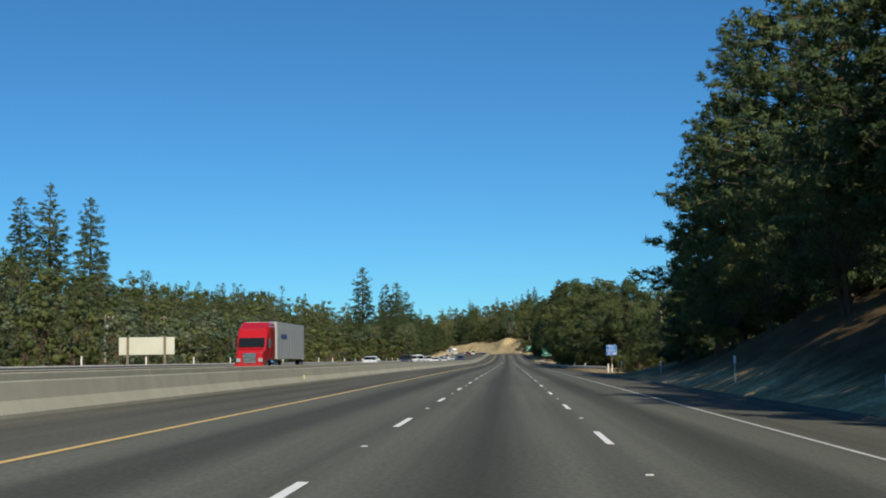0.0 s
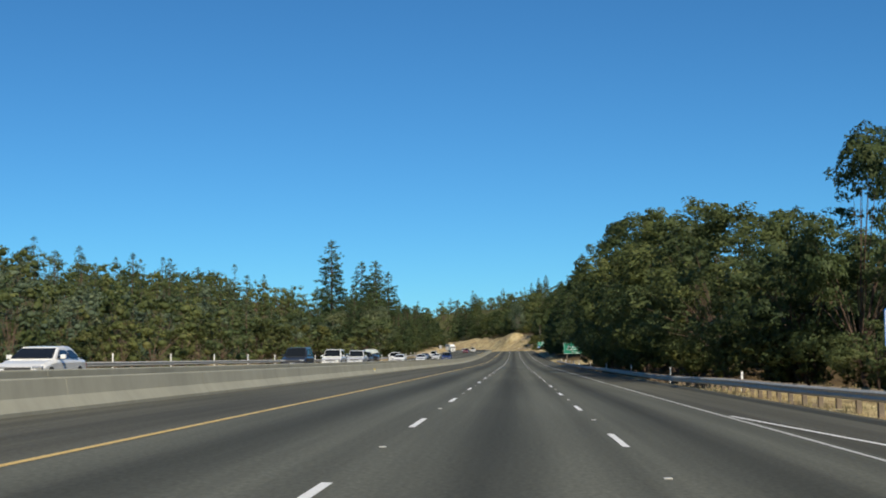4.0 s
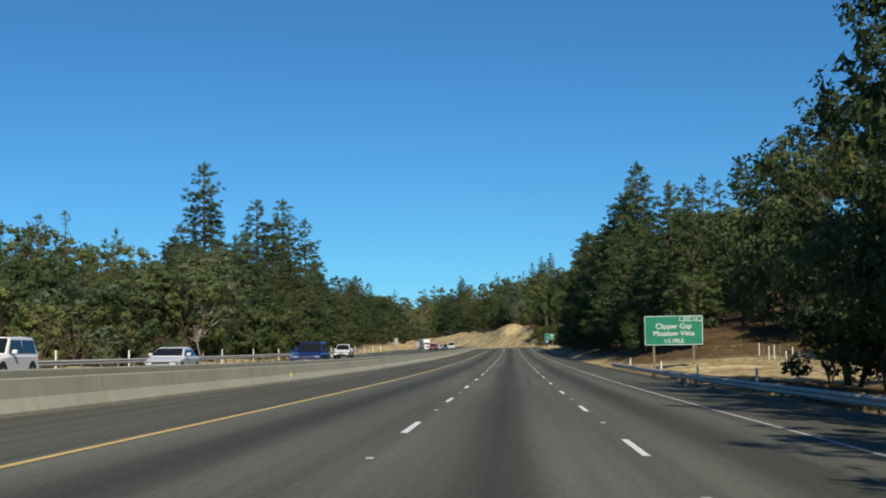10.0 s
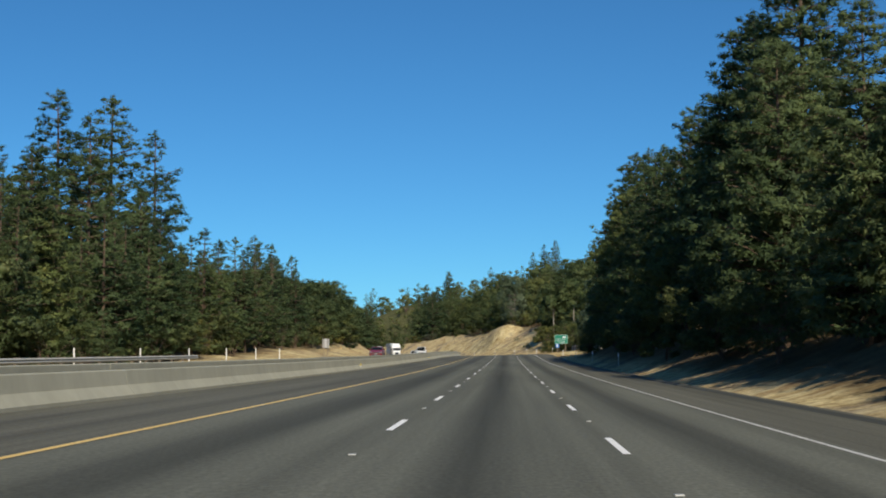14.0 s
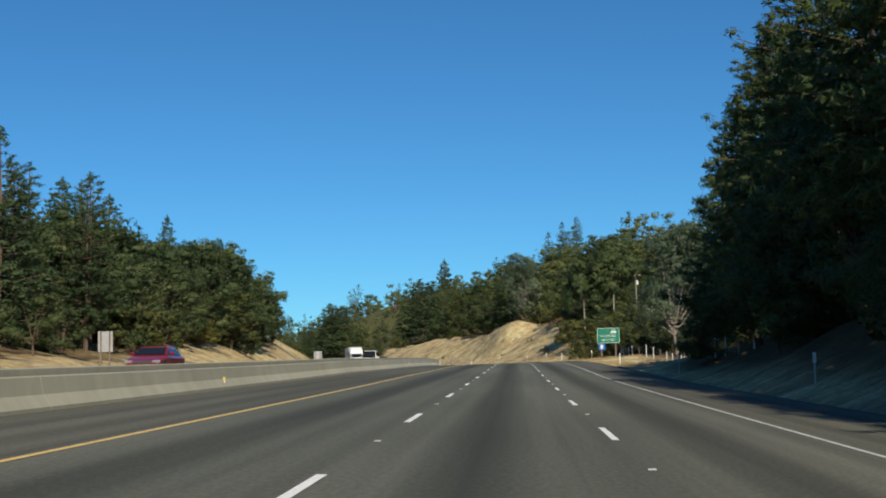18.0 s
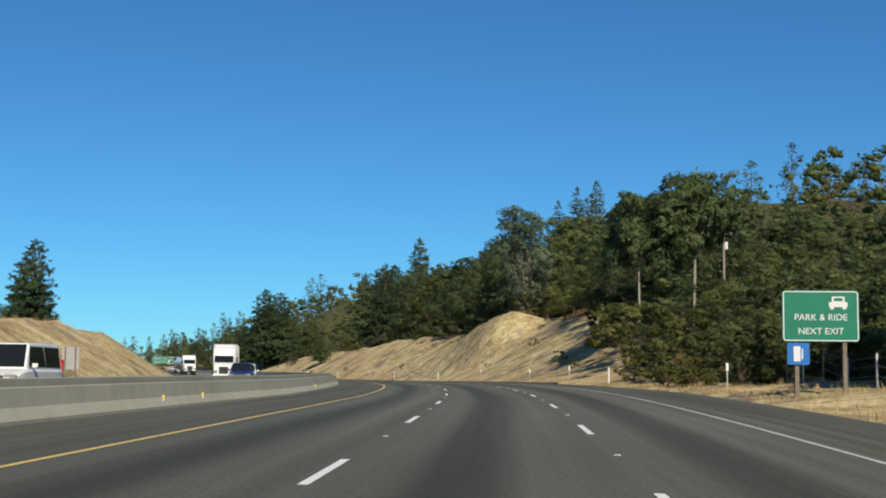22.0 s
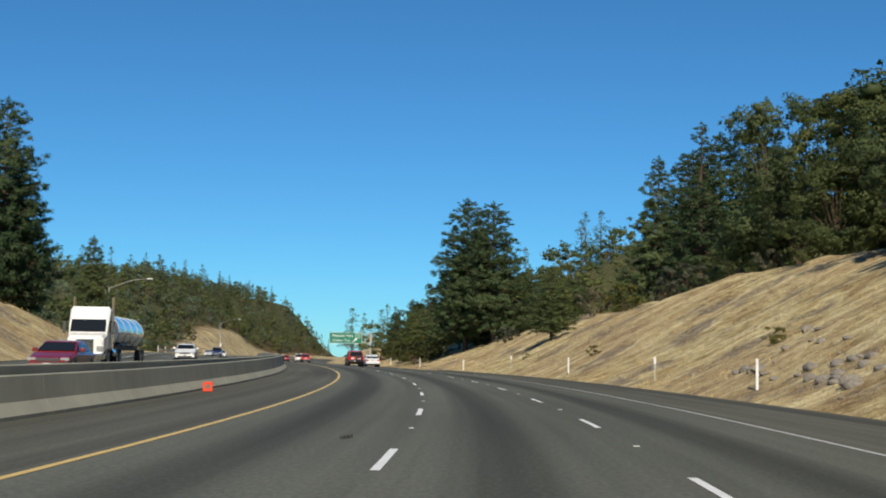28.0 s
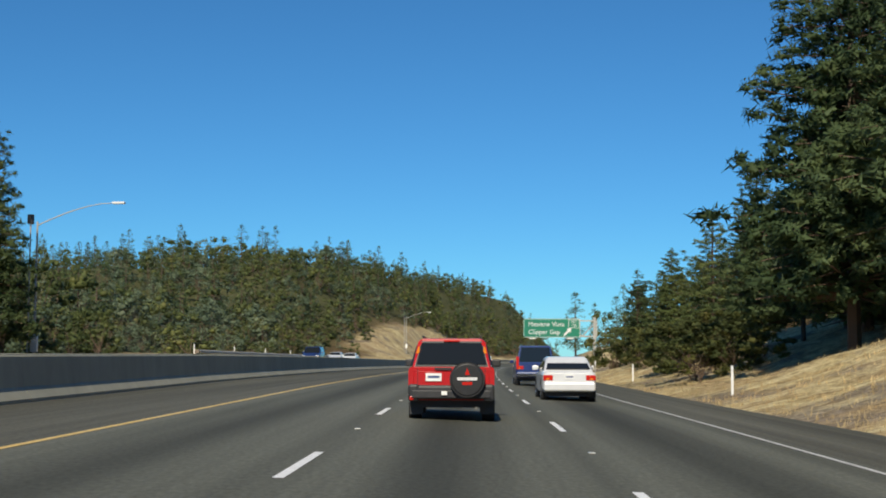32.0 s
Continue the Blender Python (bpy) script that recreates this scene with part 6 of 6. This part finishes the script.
def red_suv(m):
    root = vehicle("car", m, P_RED, "red compact sport utility car with spare wheel on its tail", 1.75, 4.4, 1.66, 1.06, 1.2, 0.0, 0.34, 0.36, 0.75, 0.1, True, True, None, "sport_utility_car")
    for s in (-1, 1):
        part("tail_lamp", skew_quad((s * 0.66, 0.05, 1.07), (s * 0.79, 0.07, 1.07), (s * 0.68, 0.28, 1.58), (s * 0.585, 0.26, 1.58), (0, -0.03, 0.0)), M_TAIL, root, "tall red tail lamp on the pillar")
        part("indicator", skew_quad((s * 0.645, 0.16, 1.36), (s * 0.72, 0.17, 1.36), (s * 0.68, 0.25, 1.5), (s * 0.61, 0.24, 1.5), (0, -0.04, 0.0)), M_AMBER, root, "amber indicator")
        part("roof_rail", boxbm(s * 0.6 - 0.02, 0.5, 1.68, s * 0.6 + 0.02, 2.4, 1.72, bevel=0.01), M_CLAD, root)
        part("mud_flap", boxbm(s * 0.72 - 0.14, 0.4, 0.12, s * 0.72 + 0.14, 0.44, 0.4), M_CLAD, root)
    sp = part("spare_wheel_cover", cylbm((0.32, -0.28, 0.83), (0.32, -0.03, 0.83), 0.35, 0.36, 32), M_COVER, root, "black vinyl spare wheel cover with print")
    part("cover_rim", cylbm((0.32, -0.295, 0.83), (0.32, -0.27, 0.83), 0.3, 0.345, 32), M_COVER, sp)
    for k, (w, z) in enumerate(((0.2, 0.85), (0.1, 0.76))):
        part("print_bar", boxbm(0.32 - w, -0.302, z - 0.03, 0.32 + w, -0.293, z + 0.03), M_LETTER if k == 0 else M_TAIL, sp)
    tri = bmesh.new()
    tri.faces.new([tri.verts.new(p) for p in ((0.27, -0.3, 0.93), (0.37, -0.3, 0.93), (0.32, -0.3, 1.07))])
    part("print_mark", tri, M_TAIL, sp, "small red printed mark")
    part("rear_bumper_step", boxbm(-0.8, -0.16, 0.46, 0.8, -0.08, 0.62, bevel=0.02), M_CLAD, root)
    hitch = part("tow_hitch", boxbm(-0.2, -0.2, 0.52, -0.08, -0.15, 0.6, bevel=0.01), M_PLATE, root, "small white tow hitch cover")
    part("garnish", boxbm(-0.34, -0.03, 1.03, 0.0, 0.02, 1.07), M_CLAD, root)
    part("window_frame", skew_quad((-0.74, 0.025, 1.09), (0.74, 0.025, 1.09), (0.62, 0.28, 1.6), (-0.62, 0.28, 1.6), (0, -0.02, 0.01)), M_CLAD, root, "black rear window surround")
    part("tailgate_seam", boxbm(-0.62, -0.012, 0.63, 0.62, 0.02, 0.645), M_CLAD, root)
    for s in (-1, 1):
        part("tailgate_edge", boxbm(s * 0.68 - 0.006, -0.006, 0.63, s * 0.68 + 0.006, 0.03, 1.06), M_CLAD, root)
        part("bumper_corner", boxbm(s * 0.76 - 0.11, -0.13, 0.4, s * 0.76 + 0.11, 0.3, 0.74, bevel=0.05), M_CLAD, root)
        part("quarter_panel", loft([hull_section(0.03, 0.22, 0.66, 1.08, 0.04), hull_section(0.35, 0.2, 0.62, 1.08, 0.04), hull_section(1.5, 0.1, 0.62, 1.06, 0.03)]), P_RED, root).location = (s * 0.76, 0, 0)
        part("head_restraint", boxbm(s * 0.36 - 0.13, 1.25, 1.2, s * 0.36 + 0.13, 1.33, 1.42, bevel=0.04), M_COVER, root)
    part("reflector", boxbm(-0.84, -0.14, 0.42, -0.76, -0.1, 0.5, bevel=0.01), M_TAIL, root, "small red reflector")
    part("exhaust_pipe", cylbm((0.5, -0.1, 0.26), (0.5, 0.4, 0.26), 0.03, n=10), M_CHROME, root)
    part("third_brake_lamp", boxbm(-0.16, 0.22, 1.6, 0.16, 0.27, 1.625), M_TAIL, root, "narrow red brake lamp")
    part("axle", cylbm((-0.7, 0.85, 0.33), (0.7, 0.85, 0.33), 0.05, n=10), M_DARKSTEEL, root)
    part("rear_wiper", boxbm(-0.3, 0.05, 1.16, 0.12, 0.075, 1.18), M_CLAD, root)
    return root


def van(m, paint_, label):
    root = vehicle("van", m, paint_, label, 2.0, 5.2, 2.05, 1.15, 1.1, 0.0, 0.36, 0.36, 0.7, 0.05, False, True)
    for s in (-1, 1):
        part("tail_lamp", boxbm(s * 0.9 - 0.07, -0.02, 1.0, s * 0.9 + 0.07, 0.06, 1.5, bevel=0.015), M_TAIL, root, "tall red tail lamp")
    part("rear_step", boxbm(-0.95, -0.2, 0.5, 0.95, -0.02, 0.66, bevel=0.02), M_CHROME, root, "chrome rear bumper")
    part("door_seam", boxbm(-0.012, -0.012, 0.7, 0.012, 0.02, 1.15), M_CLAD, root)
    return root


def pickup(m, paint_, label, load=True):
    root = vehicle("pickup", m, paint_, label, 1.9, 5.3, 1.75, 1.05, 1.45, 1.75, 0.37, 0.42, 0.7, 0.06, False, True)
    part("bed", boxbm(-0.8, 0.1, 1.02, 0.8, 1.75, 1.06), M_CLAD, root, "dark open load bed")
    for s in (-1, 1):
        part("bed_rail", boxbm(s * 0.87 - 0.06, 0.05, 1.03, s * 0.87 + 0.06, 1.75, 1.12, bevel=0.02), paint_, root)
    part("tailgate", boxbm(-0.85, -0.02, 0.68, 0.85, 0.06, 1.12, bevel=0.02), paint_, root)
    part("chrome_bumper", boxbm(-0.92, -0.2, 0.46, 0.92, -0.04, 0.64, bevel=0.02), M_CHROME, root)
    return root


def semi(m, cab_paint, box_mat, label, trailer=12.0, sleeper=True, tank=False):
    """A tractor with its trailer; the nose points to +y, the tractor's nose at y = 0."""
    root = empty("semi_truck", m, label, "truck")
    cab = loft([hull_section(-2.3, 2.3, 1.0, 3.4, 0.12), hull_section(-1.6, 2.35, 0.9, 3.5, 0.14), hull_section(-1.1, 2.3, 0.9, 2.75, 0.14), hull_section(-0.75, 2.2, 0.75, 1.95, 0.14), hull_section(-0.1, 2.1, 0.6, 1.75, 0.14), hull_section(0.0, 1.9, 0.65, 1.6, 0.14)])
    part("cab", cab, cab_paint, root)
    if sleeper:
        part("sleeper", boxbm(-1.2, -4.6, 1.0, 1.2, -2.25, 3.7, bevel=0.12), cab_paint, root)
        part("roof_fairing", loft([hull_section(-4.5, 2.3, 3.4, 4.0, 0.12), hull_section(-2.6, 2.25, 3.3, 3.95, 0.12), hull_section(-1.5, 2.0, 3.2, 3.45, 0.08)]), cab_paint, root)
    part("windscreen", skew_quad((1.02, -0.74, 2.0), (-1.02, -0.74, 2.0), (-1.0, -1.1, 2.72), (1.0, -1.1, 2.72), (0, 0.03, 0.015)), M_GLASS, root, "dark windscreen")
    part("grille", boxbm(-0.5, -0.06, 0.75, 0.5, 0.06, 1.55, bevel=0.03), M_CHROME, root, "chrome radiator grille")
    for k in range(6):
        part("grille_bar", boxbm(-0.46, 0.055, 0.82 + k * 0.12, 0.46, 0.075, 0.87 + k * 0.12), M_DARKSTEEL, root)
    part("front_bumper", boxbm(-1.15, -0.2, 0.35, 1.15, 0.15, 0.72, bevel=0.06), M_CHROME if tank else cab_paint, root)
    for s in (-1, 1):
        part("head_lamp", boxbm(s * 0.85 - 0.18, -0.12, 0.85, s * 0.85 + 0.18, 0.06, 1.15, bevel=0.04), M_HEAD, root, "bright head lamp")
        part("mirror", boxbm(s * 1.4 - 0.1, -1.0, 1.9, s * 1.4 + 0.1, -0.9, 2.6, bevel=0.03), M_DARKSTEEL, root)
        part("exhaust_pipe", cylbm((s * 1.15, -2.5, 1.0), (s * 1.15, -2.5, 4.1 if tank else 3.6), 0.08, n=10), M_CHROME, root)
        part("side_window", boxbm(*sorted((s * 1.165, s * 1.185))[:1], -1.9, 2.0, sorted((s * 1.165, s * 1.185))[1], -1.2, 2.65), M_GLASS, root, "dark side window")
        for y in (-0.95, -4.2, -5.4):
            wheel(root, s * 1.2, y, 0.5, 0.35)
        for y in (-5.6 - trailer + 1.2, -5.6 - trailer + 2.4):
            wheel(root, s * 1.2, y, 0.5, 0.4)
        part("fuel_tank", cylbm((s * 0.95, -3.6, 0.75), (s * 0.95, -2.5, 0.75), 0.3, n=14), M_CHROME, root)
    part("chassis", boxbm(-0.5, -5.8, 0.6, 0.5, -0.5, 0.95), M_DARKSTEEL, root)
    if tank:
        bm = cylbm((0, -5.3 - trailer, 2.1), (0, -5.3, 2.1), 1.05, n=28)
        part("tank", bm, M_CHROME, root, "polished steel tank")
        for k in range(5):
            y = -5.6 - k * (trailer - 0.6) / 4
            part("tank_band", cylbm((0, y - 0.05, 2.1), (0, y + 0.05, 2.1), 1.075, n=28), M_GALV, root)
        part("tank_frame", boxbm(-0.6, -5.3 - trailer, 0.95, 0.6, -4.4, 1.2), M_DARKSTEEL, root)
    else:
        part("trailer_box", boxbm(-1.28, -5.0 - trailer, 1.15, 1.28, -4.95, 4.05, bevel=0.03), box_mat, root, "long grey box trailer")
        part("trailer_rail", boxbm(-1.3, -5.0 - trailer, 1.08, 1.3, -4.95, 1.2), M_GALV, root)
        for k in range(int(trailer / 1.2)):
            y = -5.4 - k * 1.2
            part("trailer_rib", boxbm(-1.295, y - 0.02, 1.2, 1.295, y + 0.02, 4.0), box_mat, root)
        part("trailer_bar", boxbm(-1.3, -9.5, 2.7, 1.3, -6.6, 3.1), M_BAR, root, "dark plain bars of lettering")
    return root


def ahead(s, x):
    return stand(s, x, 0.0)


def oncoming(s, x):
    return stand(s, x, 0.0, 180)


def far_side(s, x, off=4.5):
    return stand(s, x, 0.0, 180)


red_suv(ahead(959.5, -0.27))
vehicle("car", ahead(976.5, 3.4), P_SILVER, "silver sedan driving in the slow lane", 1.8, 4.8, 1.45, 0.98, 1.3, 0.55, 0.33, 0.26, 0.8, 0.1, False, False, None, "sedan")
van(ahead(1000, 3.4), P_NAVY, "dark blue full-size van in the slow lane")
pickup(ahead(1090, 0.1), P_RED, "red pickup truck with chrome rear bumper")
van(ahead(1140, 0.0), P_WHITE, "white van far ahead on the freeway")
vehicle("car", ahead(1120, -3.5), P_MAROON, "dark red sedan in the fast lane", 1.8, 4.7, 1.45, 0.98, 1.3, 0.5, 0.33, 0.26, 0.8, 0.1, False, False, None, "sedan")

M_BOXGREY = worn("trailer_grey", (0.3, 0.32, 0.32), (0.4, 0.42, 0.41), 1, 0.5)
semi(oncoming(101, -19.6), P_RED, M_BOXGREY, "red semi truck hauling a grey box trailer", 14.0)
semi(oncoming(786, -20.4), P_WHITE, worn("trailer_pale", (0.5, 0.5, 0.48), (0.62, 0.62, 0.6), 1, 0.5), "white semi truck hauling a pale box trailer", 13.0)
semi(oncoming(893, -20.3), P_WHITE, M_CHROME, "white tanker truck with a polished steel tank", 11.0, False, True)


def suv(s, x, p, label):
    return vehicle("car", oncoming(s, x), p, label, 1.9, 4.9, 1.8, 1.1, 1.35, 0.0, 0.37, 0.36, 0.75, 0.09, False, True, None, "sport_utility_car")


def sedan(s, x, p, label):
    return vehicle("car", oncoming(s, x), p, label, 1.78, 4.7, 1.43, 0.97, 1.3, 0.5, 0.32, 0.25, 0.8, 0.1, False, False, None, "sedan")


def boat_trailer(m):
    root = empty("boat_trailer", m, "dark boat under a pale domed cover on a two-wheeled trailer", "boat trailer")
    part("hull", loft([hull_section(0.0, 2.1, 0.55, 1.3, 0.12), hull_section(3.4, 2.2, 0.5, 1.35, 0.14), hull_section(5.2, 1.5, 0.7, 1.42, 0.14), hull_section(6.2, 0.3, 1.1, 1.48, 0.05)]), P_DARK, root)
    part("cover", loft([hull_section(-0.05, 2.14, 1.3, 1.5, 0.08), hull_section(1.2, 2.2, 1.32, 2.0, 0.3), hull_section(3.0, 2.1, 1.34, 2.15, 0.35), hull_section(4.8, 1.5, 1.4, 1.8, 0.18), hull_section(6.1, 0.4, 1.45, 1.55, 0.05)]),
         worn("boat_cover_canvas", (0.5, 0.55, 0.5), (0.62, 0.66, 0.61), 2, 0.8), root, "pale green-grey canvas cover")
    part("frame", boxbm(-0.5, 0.3, 0.35, 0.5, 6.6, 0.47, bevel=0.02), M_DARKSTEEL, root)
    part("tow_bar", boxbm(-0.06, 6.2, 0.4, 0.06, 7.3, 0.5), M_DARKSTEEL, root)
    for sx in (-1, 1):
        wheel(root, sx * 1.05, 1.8, 0.33)
        part("mudguard", boxbm(sx * 1.05 - 0.14, 1.4, 0.66, sx * 1.05 + 0.14, 2.2, 0.72, bevel=0.02), M_DARKSTEEL, root)
    return root


sedan(166, -16.8, P_WHITE, "white sedan among the oncoming traffic")
suv(222, -16.8, P_DARK, "dark sport utility car among the oncoming traffic")
suv(247, -17.4, P_WHITE, "white sport utility car among the oncoming traffic")
suv(266, -17.4, P_SILVER, "silver sport utility car among the oncoming traffic")
sedan(282, -20.8, P_DARK, "charcoal sedan among the oncoming traffic")
sedan(318, -17.2, P_WHITE, "white sedan with lamps on among the traffic")
pickup(oncoming(303, -20.7), P_DARK, "dark pickup truck towing a covered boat")
boat_trailer(oncoming(310.5, -20.7))
suv(350, -20.8, P_WHITE, "white sport utility car in the outer lane")
sedan(364, -17.2, P_SILVER, "silver sedan among the oncoming traffic")
suv(388, -13.7, P_NAVY, "dark blue sport utility car in the inner lane")
sedan(410, -17.2, P_SILVER, "silver sedan in the middle oncoming lane")
sedan(428, -20.8, P_BLUE, "blue-grey sedan in the outer lane")
pickup(oncoming(462, -20.8), P_WHITE, "white pickup truck in the outer lane")
sedan(592, -17.2, P_MAROON, "dark red sedan in the inner lane")
suv(757, -17.2, P_NAVY, "dark blue sport utility car on the bend")
pickup(oncoming(770, -17.4), P_SILVER, "silver pickup truck on the bend")
van(oncoming(690, -17.2), P_WHITE, "white van among the oncoming traffic")
sedan(872, -16.6, P_MAROON, "dark red sedan beside the tanker truck")
sedan(934, -17.4, P_WHITE, "white sedan coming round the bend")
suv(1075, -17.4, P_NAVY, "dark blue sport utility car past the bend")
sedan(1110, -17.4, P_WHITE, "white sedan past the bend")
sedan(1122, -20.8, P_SILVER, "silver sedan past the bend")
